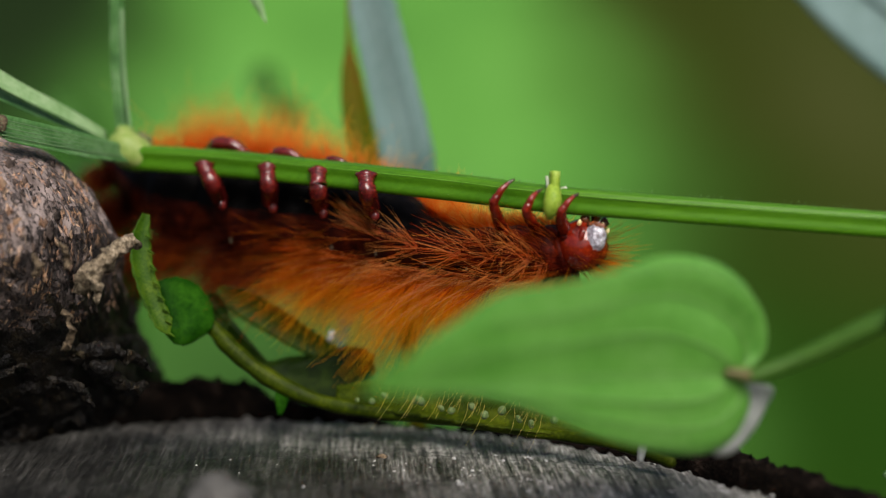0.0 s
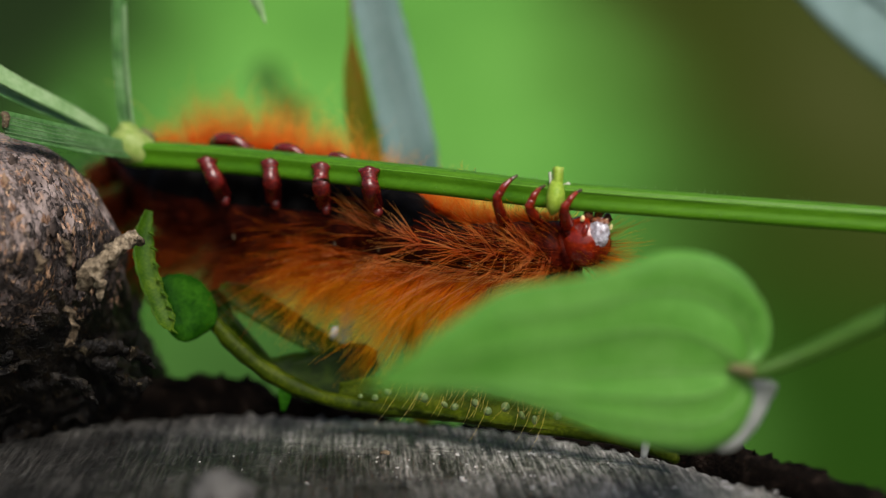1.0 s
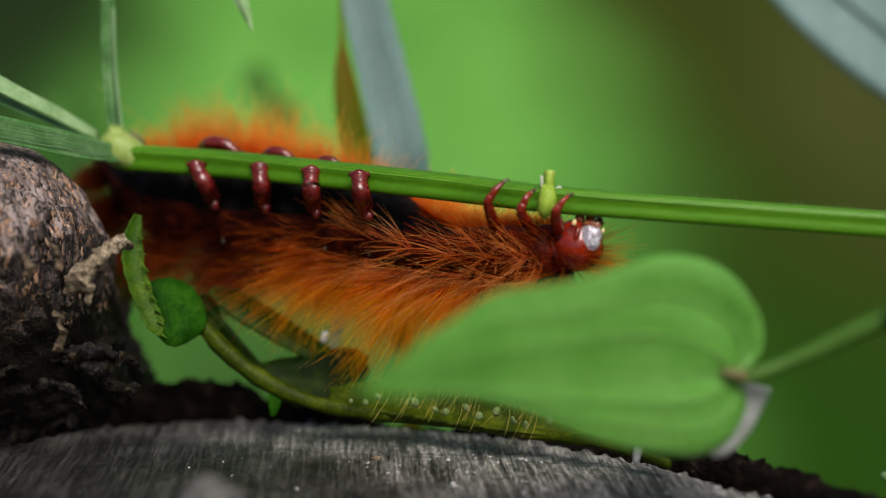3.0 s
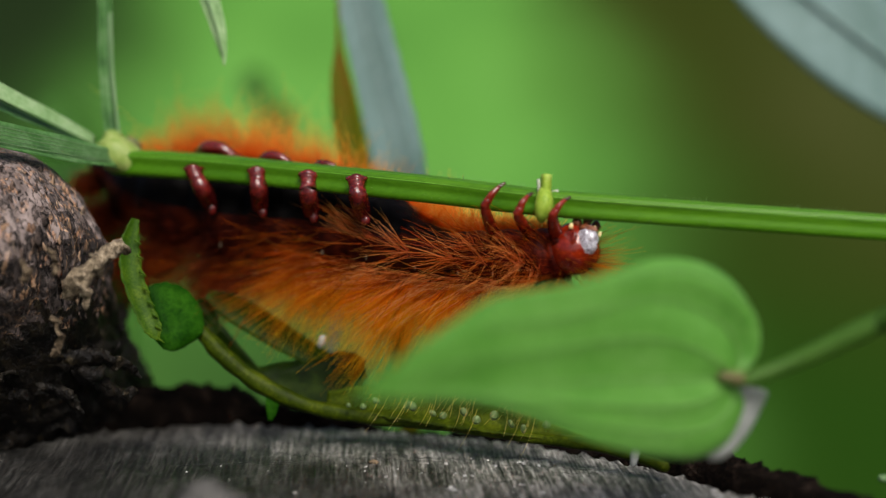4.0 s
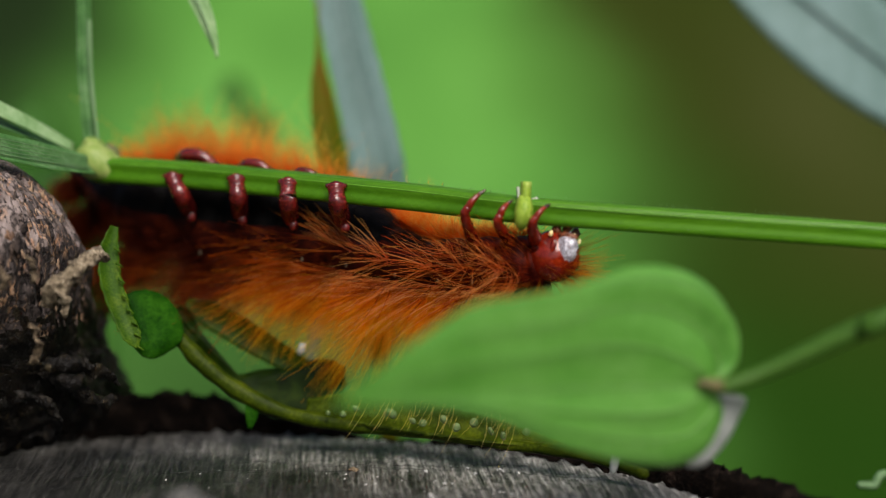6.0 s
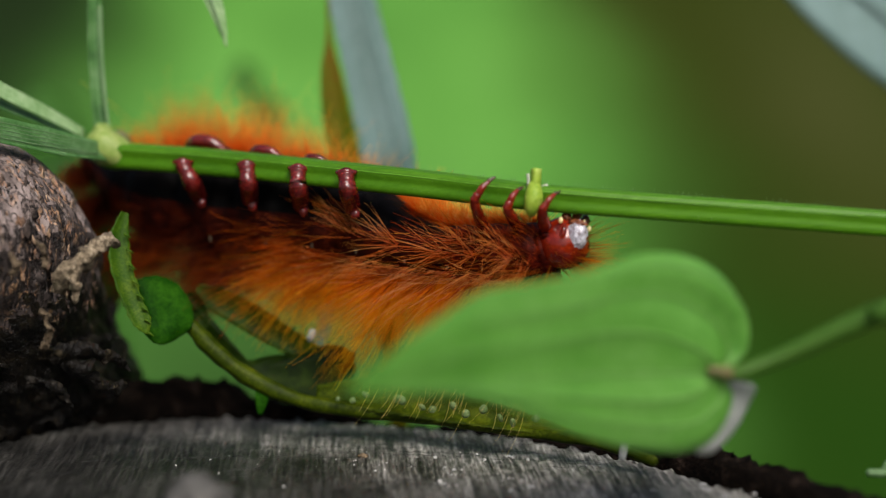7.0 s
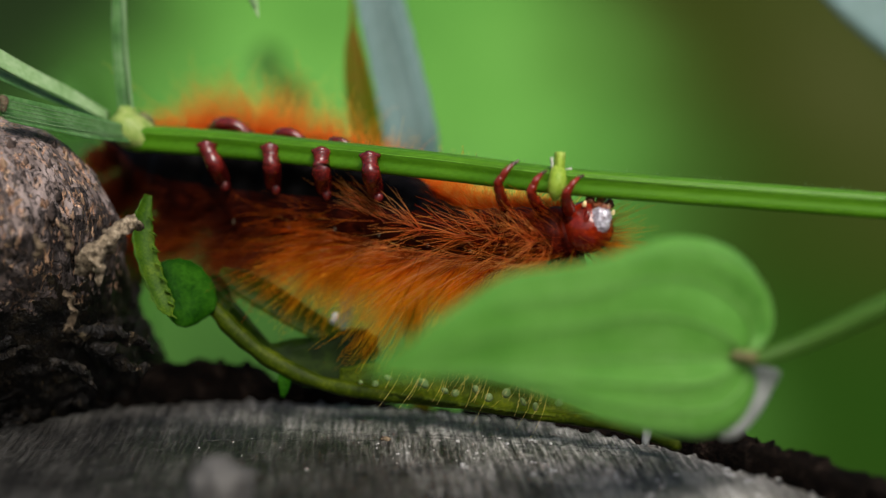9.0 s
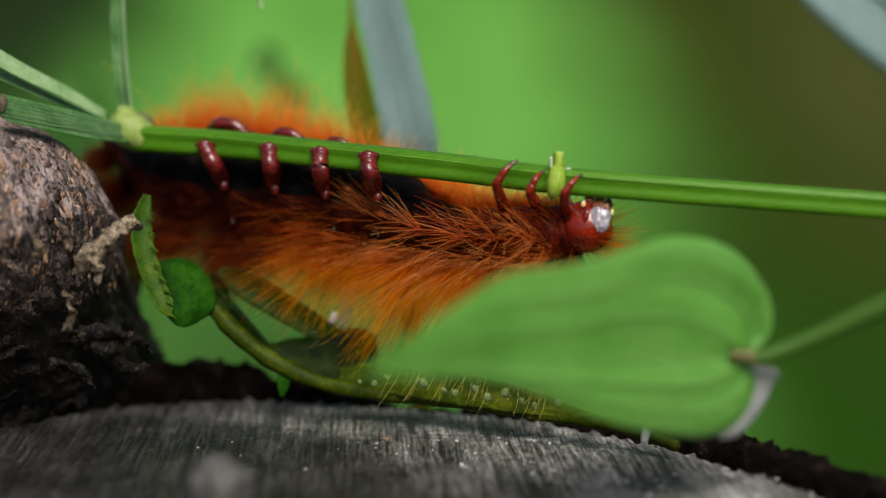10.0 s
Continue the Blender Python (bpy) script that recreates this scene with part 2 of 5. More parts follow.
M_olive = material("olive green", [(0.008, 0.016, 0.0004), (0.027, 0.044, 0.001), (0.080, 0.105, 0.004)], 2.2, 0.35, 0.5, 0.5, 0.12, through_light=0.25, gloss=0.08, spread=(0.3, 0.7))
M_dewy = material("pale bump", [(0.05, 0.105, 0.014), (0.20, 0.26, 0.12)], 0.6, 0.2, 0.35, 0.3, 0.03, through_light=0.3)
# near-black olive: shade under caterpillar and heart leaf is put into the colour
M_olive_shade = material("olive leaf with shade in its colour", [(0.0016, 0.005, 0.0003), (0.005, 0.013, 0.0005), (0.017, 0.032, 0.0016)], 2.0, 0.35, 0.55, 0.6, 0.15, through_light=0.12, gloss=0.04)
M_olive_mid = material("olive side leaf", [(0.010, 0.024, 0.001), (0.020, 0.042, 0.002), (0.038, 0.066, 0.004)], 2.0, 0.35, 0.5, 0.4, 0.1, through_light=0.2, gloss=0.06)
M_belly = material("black belly", [(0.0006, 0.0006, 0.0006), (0.0018, 0.0015, 0.0015), (0.005, 0.004, 0.0035)], 1.2, 0.25, 0.5, 0.8, 0.15, gloss=0.04)
M_flank = material("rust flank skin", [(0.003, 0.001, 0.0008), (0.016, 0.002, 0.001), (0.06, 0.008, 0.0015)], 1.4, 0.3, 0.5, 0.7, 0.12, gloss=0.05)
M_thorax = material("red brown thorax skin", [(0.006, 0.0006, 0.0004), (0.030, 0.0022, 0.0007), (0.10, 0.009, 0.0015)], 1.0, 0.25, 0.5, 0.8, 0.12, gloss=0.04)
M_chitin = material("red brown chitin", [(0.055, 0.0025, 0.001), (0.13, 0.007, 0.002), (0.22, 0.02, 0.005)], 1.2, 0.25, 0.14, 0.3, 0.03, coat=0.08, gloss=0.45)
M_proleg = material("dark red proleg", [(0.030, 0.0018, 0.0016), (0.075, 0.0045, 0.004), (0.15, 0.013, 0.010)], 1.0, 0.25, 0.2, 0.7, 0.1, coat=0.08, gloss=0.45)
M_claw = material("dark claw", [(0.02, 0.005, 0.004), (0.06, 0.012, 0.008)], 0.5, 0.15, 0.25, 0.2, 0.02, coat=0.5, gloss=0.5)
M_head = material("head capsule", [(0.045, 0.002, 0.0006), (0.125, 0.007, 0.0015), (0.23, 0.022, 0.004)], 1.3, 0.25, 0.14, 0.4, 0.05, gloss=0.4)
M_mandible = material("brown mouthpart", [(0.03, 0.008, 0.004), (0.12, 0.035, 0.015), (0.22, 0.08, 0.03)], 0.4, 0.15, 0.2, 0.5, 0.04, gloss=0.4)
M_scar = material("white scar", [(0.20, 0.23, 0.15), (0.42, 0.44, 0.36)], 0.5, 0.15, 0.5, 0.4, 0.04)
# blue-white stops paint the sky's reflection on the face
M_face = material("face plate with painted sky sheen", [(0.08, 0.045, 0.045), (0.28, 0.26, 0.30), (0.60, 0.60, 0.68)], 0.6, 0.2, 0.12, 0.8, 0.09, coat=0.8, gloss=0.6, spread=(0.38, 0.62))
M_cream = material("cream mouthpart", [(0.5, 0.36, 0.14), (0.7, 0.58, 0.32)], 0.4, 0.15, 0.4, 0.3, 0.03)
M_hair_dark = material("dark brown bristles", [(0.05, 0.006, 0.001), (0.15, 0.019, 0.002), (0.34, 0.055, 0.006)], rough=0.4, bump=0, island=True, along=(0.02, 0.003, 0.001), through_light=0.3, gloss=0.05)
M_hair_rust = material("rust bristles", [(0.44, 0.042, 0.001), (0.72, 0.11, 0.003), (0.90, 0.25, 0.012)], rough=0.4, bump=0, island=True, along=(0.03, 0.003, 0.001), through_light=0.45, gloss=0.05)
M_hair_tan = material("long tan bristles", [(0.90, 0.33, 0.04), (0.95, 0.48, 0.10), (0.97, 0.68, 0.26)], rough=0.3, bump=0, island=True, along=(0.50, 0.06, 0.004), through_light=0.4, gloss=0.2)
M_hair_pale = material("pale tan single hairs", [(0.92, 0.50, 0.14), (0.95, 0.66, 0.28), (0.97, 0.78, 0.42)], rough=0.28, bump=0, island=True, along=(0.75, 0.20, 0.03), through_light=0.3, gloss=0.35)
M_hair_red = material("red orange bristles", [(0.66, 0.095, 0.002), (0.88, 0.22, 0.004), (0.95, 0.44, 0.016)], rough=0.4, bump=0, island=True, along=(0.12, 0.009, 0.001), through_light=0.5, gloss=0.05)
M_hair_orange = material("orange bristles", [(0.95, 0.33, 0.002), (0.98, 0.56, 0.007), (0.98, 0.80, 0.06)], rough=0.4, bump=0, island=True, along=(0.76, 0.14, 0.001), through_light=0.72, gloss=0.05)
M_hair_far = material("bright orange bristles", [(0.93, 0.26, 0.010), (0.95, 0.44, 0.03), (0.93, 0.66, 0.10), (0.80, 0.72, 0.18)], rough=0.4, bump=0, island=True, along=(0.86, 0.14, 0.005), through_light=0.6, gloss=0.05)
M_hair_straw = material("straw bristles", [(0.7, 0.5, 0.12), (0.88, 0.74, 0.30)], rough=0.45, bump=0, island=True, along=(0.55, 0.42, 0.1), through_light=0.45, gloss=0.1)
M_wood = sawn_wood("weathered sawn wood")
M_bark = material("dark stump bark", [(0.0014, 0.0011, 0.0009), (0.006, 0.0042, 0.0032), (0.034, 0.023, 0.017)], 2.2, 0.35, 0.85, 1.0, 0.6, gloss=0.03, spread=(0.4, 0.72))
M_log = crusted("grey brown bark", ((0.105, 0.080, 0.071), (0.185, 0.146, 0.134), (0.28, 0.226, 0.21)), ((0.20, 0.13, 0.095), (0.44, 0.24, 0.14), (0.50, 0.37, 0.26)), 0.535, 0.014)
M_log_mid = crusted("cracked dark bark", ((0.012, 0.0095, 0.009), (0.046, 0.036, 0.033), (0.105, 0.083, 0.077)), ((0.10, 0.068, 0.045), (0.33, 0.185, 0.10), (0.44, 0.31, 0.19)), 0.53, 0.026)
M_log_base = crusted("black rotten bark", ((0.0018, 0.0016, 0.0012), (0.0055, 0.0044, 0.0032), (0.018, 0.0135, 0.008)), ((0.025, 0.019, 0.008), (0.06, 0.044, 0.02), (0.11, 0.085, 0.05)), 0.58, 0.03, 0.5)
M_flake = material("tan bark flake", [(0.018, 0.013, 0.008), (0.07, 0.05, 0.03), (0.18, 0.135, 0.085)], 0.6, 0.2, 0.8, 0.9, 0.3)
M_pale_flake = material("pale tan bark flake", [(0.035, 0.026, 0.016), (0.13, 0.10, 0.065), (0.30, 0.245, 0.17)], 0.7, 0.2, 0.8, 1.0, 0.35, spread=(0.38, 0.62))
M_speck = material("bark scale", [(0.015, 0.011, 0.009), (0.05, 0.036, 0.030), (0.10, 0.070, 0.055), (0.16, 0.09, 0.055), (0.27, 0.18, 0.115)], 1.2, 0.3, rough=0.75, bump=0.6, relief=0.15, random_piece=True)
M_lichen_glint = material("white lichen", [(0.25, 0.25, 0.24), (0.5, 0.49, 0.48)], 0.5, 0.2, 0.5, 0.5, 0.05)
M_knob = material("grey wood knob", [(0.02, 0.0193, 0.018), (0.055, 0.0535, 0.050), (0.105, 0.102, 0.097)], 1.5, 0.4, 0.7, 0.7, 0.2)
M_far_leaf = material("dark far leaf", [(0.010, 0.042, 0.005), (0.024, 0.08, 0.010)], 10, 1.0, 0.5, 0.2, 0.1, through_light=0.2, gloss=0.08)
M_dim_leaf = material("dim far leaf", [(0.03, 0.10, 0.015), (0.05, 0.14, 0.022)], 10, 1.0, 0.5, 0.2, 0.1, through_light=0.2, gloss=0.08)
M_ground = material("mossy ground", [(0.015, 0.035, 0.006), (0.03, 0.075, 0.011), (0.055, 0.12, 0.018)], 300, 25, 0.9, 0.5, 5)


# ---- geometry ----
def smooth(points, n=6):
    """A curve through the points, whatever numbers each one carries."""
    p = [np.array(q, float) for q in points]
    p = [2 * p[0] - p[1]] + p + [2 * p[-1] - p[-2]]
    out = []
    for a, b, c, d in zip(p, p[1:], p[2:], p[3:]):
        for i in range(n):
            t = i / n
            out.append(0.5 * (2 * b + (c - a) * t + (2 * a - 5 * b + 4 * c - d) * t * t + (3 * b - a - 3 * c + d) * t ** 3))
    out.append(p[-2])
    return out


def unit(v):
    v = np.array(v, float)
    return v / max(np.linalg.norm(v), 1e-9)


def sweep(bm, path, section, up=(0, 0, 1)):
    """Skins closed cross-sections along the path. section(i, s) gives (across, upward) pairs."""
    rings, total = [], len(path) - 1
    for i, p in enumerate(path):
        tangent = unit(path[min(i + 1, total)][:3] - path[max(i - 1, 0)][:3])
        across = unit(np.cross(tangent, up))
        lift = np.cross(across, tangent)
        rings.append([bm.verts.new(Vector((p[:3] + across * a + lift * b) * MM)) for a, b in section(p, i / total)])
    for one, two in zip(rings, rings[1:]):
        for k in range(len(one)):
            j = (k + 1) % len(one)
            bm.faces.new((one[k], one[j], two[j], two[k]))
    for ring in (rings[0], rings[-1]):
        bm.faces.new(ring)
    return bm


def tube(bm, points, sides=12, n=6, ridges=0, depth=0.0, up=(0, 0.3, 1), knots=0.0, flat=1.0, phase=0.0):
    """A round bar through points of (x, y, z, radius)."""
    def section(p, s):
        r = p[3] * (1 + knots * math.sin(s * 61) * math.sin(s * 23 + 1))
        ring = []
        for k in range(sides):
            a = 2 * math.pi * k / sides
            q = r * (1 - depth * (0.5 + 0.5 * math.cos(ridges * a + phase)))
            ring.append((q * math.cos(a), q * flat * math.sin(a)))
        return ring
    path = smooth(points, n)
    a, b = path[0].copy(), path[-1].copy()
    a[:3] -= unit(path[1][:3] - path[0][:3]) * a[3] * 0.5
    b[:3] += unit(path[-1][:3] - path[-2][:3]) * b[3] * 0.5
    a[3] *= 0.45
    b[3] *= 0.45
    return sweep(bm, [a] + path + [b], section, up)


def ribbon(bm, points, up, fold=0.2, thick=0.25, n=8, teeth=0.0, pitch=60, ribs=0.0):
    """A long leaf blade through points of (x, y, z, half width), folded along its middle."""
    steps = 8
    def section(p, s):
        w = max(p[3], 0.03)
        jag = 1 + teeth * (1 if int(s * pitch) % 2 else 0)
        top, under = [], []
        for k in range(steps + 1):
            t = -1 + 2 * k / steps
            h = fold * w * t * t + ribs * (k % 2)
            edge = jag if k in (0, steps) else 1
            top.append((w * t * edge, h))
            under.append((w * t * edge * 0.98, h - thick * (1 - 0.7 * t * t)))
        return top + under[::-1]
    return sweep(bm, smooth(points, n), section, up)


def sheet(bm, outline, middle, bulge, thick=0.3, rings=9, n=7, ripple=0.0, jag=0.0, crease=None):
    """A leaf inside a closed outline, domed along bulge, with both faces and a rim."""
    pts = smooth(list(outline) + [outline[0]], n)[:-1]
    middle, bulge = np.array(middle, float), np.array(bulge, float)
    normal = unit(bulge)
    faces = []
    for side in (0, 1):
        rows = []
        for r in range(1, rings + 1):
            t = r / rings
            row = []
            for k, p in enumerate(pts):
                q = middle + (p - middle) * (t if r < rings else 1 + jag * (k % 3 == 0))
                q = q + bulge * (1 - t * t)
                q = q + normal * ripple * t * noise.noise(Vector(q) * 0.22)
                if crease is not None:
                    off = np.dot(q - middle, crease) / 4.0
                    q = q - normal * 0.9 * math.exp(-off * off) * (1 - t * 0.3)
                q = q - normal * thick * side * (1 if r < rings else 0.35)
                row.append(bm.verts.new(Vector(q * MM)))
            rows.append(row)
        start = middle + bulge - normal * thick * side - (normal * 0.9 if crease is not None else 0)
        hub = bm.verts.new(Vector(start * MM))
        count = len(pts)
        for k in range(count):
            j = (k + 1) % count
            tri = (hub, rows[0][k], rows[0][j])
            bm.faces.new(tri if side == 0 else tri[::-1])
            for one, two in zip(rows, rows[1:]):
                quad = (one[k], two[k], two[j], one[j])
                bm.faces.new(quad if side == 0 else quad[::-1])
        faces.append(rows[-1])
    for k in range(len(pts)):
        j = (k + 1) % len(pts)
        bm.faces.new((faces[0][k], faces[1][k], faces[1][j], faces[0][j]))
    return bm


def blob(bm, centre, radii, turn=(0, 0, 0), rough=0.1, grain=1.0, detail=3):
    """A lumpy rounded body."""
    m = pose(0, 0, 0, *turn)
    made = bmesh.ops.create_icosphere(bm, subdivisions=detail, radius=1.0)["verts"]
    for v in made:
        d = v.co.copy()
        k = 1 + rough * noise.noise(d * 2.2 * grain + Vector(centre))
        v.co = (m @ Vector((d.x * radii[0] * k, d.y * radii[1] * k, d.z * radii[2] * k)) + Vector(centre)) * MM
    return bm


def thing(name, base, label, category, group="", kind=""):
    ob = new(name)
    ob.empty_display_size = 0.004
    ob.location = Vector(base) * MM
    return tagged(ob, label, category, group, kind)


def part(name, bm, mat, parent=None, label="", flat=False):
    mesh = bpy.data.meshes.new(name)
    bmesh.ops.recalc_face_normals(bm, faces=bm.faces)
    bm.to_mesh(mesh)
    bm.free()
    for m in mat if isinstance(mat, (list, tuple)) else [mat]:
        mesh.materials.append(m)
    if not flat:
        mesh.polygons.foreach_set("use_smooth", [True] * len(mesh.polygons))
    ob = new(name, mesh)
    if parent is not None:
        ob.parent = parent
        if parent.type == "EMPTY":
            ob.matrix_parent_inverse = Matrix.Translation(-parent.location)
    return tagged(ob, label)


def bristles(name, hairs, mat, parent, sides=3):
    """Many fine tapered hairs as one mesh; each hair is (points, radius)."""
    verts, faces, grown = [], [], []
    for pts, radius in hairs:
        base, count = len(verts), len(pts)
        axis = unit(pts[-1] - pts[0])
        a = unit(np.cross(axis, (0.3, 0.9, 0.2)))
        b = np.cross(axis, a)
        for i, p in enumerate(pts):
            s = i / (count - 1)
            r = radius * (1 - 0.8 * s)
            for k in range(sides):
                t = 2 * math.pi * k / sides
                verts.append(tuple((p + (a * math.cos(t) + b * math.sin(t)) * r) * MM))
                grown.append(s)
        for i in range(count - 1):
            for k in range(sides):
                j = (k + 1) % sides
                q = base + i * sides
                faces.append((q + k, q + j, q + sides + j, q + sides + k))
    mesh = bpy.data.meshes.new(name)
    mesh.from_pydata(verts, [], faces)
    mesh.attributes.new("along", "FLOAT", "POINT").data.foreach_set("value", grown)
    mesh.materials.append(mat)
    mesh.polygons.foreach_set("use_smooth", [True] * len(mesh.polygons))
    ob = new(name, mesh)
    ob.parent = parent
    if parent.type == "EMPTY":
        ob.matrix_parent_inverse = Matrix.Translation(-parent.location)
    return ob


# ---- ground and distance ----
def build_ground():
    bm = bmesh.new()
    bmesh.ops.create_grid(bm, x_segments=40, y_segments=40, size=400.0)
    for v in bm.verts:
        v.co.z = -0.30
    tagged(part("ground", bm, M_ground), "mossy green ground below the stump", "ground", kind="structure")


def build_backdrop():
    """A grassy bank rising behind: bright in the middle, darker green on both sides, brown at the upper right."""
    m = material("distant undergrowth", [(0.048, 0.145, 0.024), (0.070, 0.197, 0.033), (0.094, 0.245, 0.050)], 300, 90, 0.9, 0.0, gloss=0.02)
    nodes, links = m.node_tree.nodes, m.node_tree.links
    shader = nodes["Principled BSDF"]
    green = shader.inputs["Base Color"].links[0].from_socket
    at = nodes.new("ShaderNodeTexCoord")
    split = nodes.new("ShaderNodeSeparateXYZ")
    wobble = nodes.new("ShaderNodeTexNoise")
    wobble.inputs["Scale"].default_value = 4.5
    links.new(at.outputs["Object"], split.inputs[0])
    links.new(at.outputs["Object"], wobble.inputs["Vector"])

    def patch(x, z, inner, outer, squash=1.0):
        """A stretch of another colour round a place on the bank, with a wavering border."""
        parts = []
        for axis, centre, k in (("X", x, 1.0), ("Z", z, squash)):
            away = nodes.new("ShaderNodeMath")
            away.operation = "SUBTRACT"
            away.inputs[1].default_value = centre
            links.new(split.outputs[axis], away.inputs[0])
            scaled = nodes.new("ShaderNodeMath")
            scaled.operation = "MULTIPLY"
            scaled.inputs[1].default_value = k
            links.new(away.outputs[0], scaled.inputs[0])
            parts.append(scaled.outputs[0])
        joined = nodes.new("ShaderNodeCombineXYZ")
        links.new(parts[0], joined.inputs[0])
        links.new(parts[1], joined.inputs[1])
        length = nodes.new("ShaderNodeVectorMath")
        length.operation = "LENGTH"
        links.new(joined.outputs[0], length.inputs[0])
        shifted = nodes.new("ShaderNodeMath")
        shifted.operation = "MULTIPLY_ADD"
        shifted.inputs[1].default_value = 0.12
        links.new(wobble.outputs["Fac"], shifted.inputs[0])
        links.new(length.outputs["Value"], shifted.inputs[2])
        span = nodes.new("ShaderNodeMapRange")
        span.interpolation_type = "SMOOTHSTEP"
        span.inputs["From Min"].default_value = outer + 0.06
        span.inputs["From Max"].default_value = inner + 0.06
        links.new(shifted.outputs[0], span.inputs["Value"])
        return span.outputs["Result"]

    def over(under, factor, colour):
        mix = nodes.new("ShaderNodeMix")
        mix.data_type = "RGBA"
        links.new(factor, mix.inputs["Factor"])
        links.new(under, mix.inputs["A"])
        mix.inputs["B"].default_value = (*colour, 1)
        return mix.outputs["Result"]

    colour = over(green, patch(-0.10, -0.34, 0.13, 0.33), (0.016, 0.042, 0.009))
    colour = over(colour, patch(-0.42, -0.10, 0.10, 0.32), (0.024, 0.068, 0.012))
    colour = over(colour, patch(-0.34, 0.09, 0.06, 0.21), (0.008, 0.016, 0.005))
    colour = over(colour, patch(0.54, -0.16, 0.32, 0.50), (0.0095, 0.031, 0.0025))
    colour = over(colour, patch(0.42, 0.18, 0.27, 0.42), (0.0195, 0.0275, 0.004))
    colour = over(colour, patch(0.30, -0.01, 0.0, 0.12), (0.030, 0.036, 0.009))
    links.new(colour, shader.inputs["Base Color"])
    bm = bmesh.new()
    rows = []
    def height(x, y):
        rise = min(max((y - 0.74) / 1.9, 0), 1) if y < 2.64 else max(0.0, 1 - (y - 2.64) / 2.5)
        side = max(0.0, 1 - (x / 4.0) ** 2)
        return -0.315 + side * 1.25 * rise + 0.02 * noise.noise(Vector((x * 4, y * 4, 0))) * rise

    for i in range(81):
        x = -4.2 + 8.4 * i / 80
        rows.append([bm.verts.new((x, y, height(x, y))) for y in (0.7 + 4.5 * k / 72 for k in range(73))])
    for one, two in zip(rows, rows[1:]):
        for k in range(72):
            bm.faces.new((one[k], two[k], two[k + 1], one[k + 1]))
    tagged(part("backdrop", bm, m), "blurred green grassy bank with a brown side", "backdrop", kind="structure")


build_ground()
build_backdrop()


# ---- stump ----
RIM = [(-43.8, 159.6), (-34.3, 168.0), (-23.0, 171.1), (-4.9, 167.8), (12.1, 159.6), (21.9, 149.9), (30.0, 138.5), (43, 110), (38, 78), (18, 56), (-12, 50), (-42, 66), (-58, 100), (-56, 138)]
RISE = [2.0, 3.2, 2.8, -0.6, -0.4, 1.4, 1.8, 1.0, 0.4, 0.2, 0.2, 0.6, 1.0, 1.6]


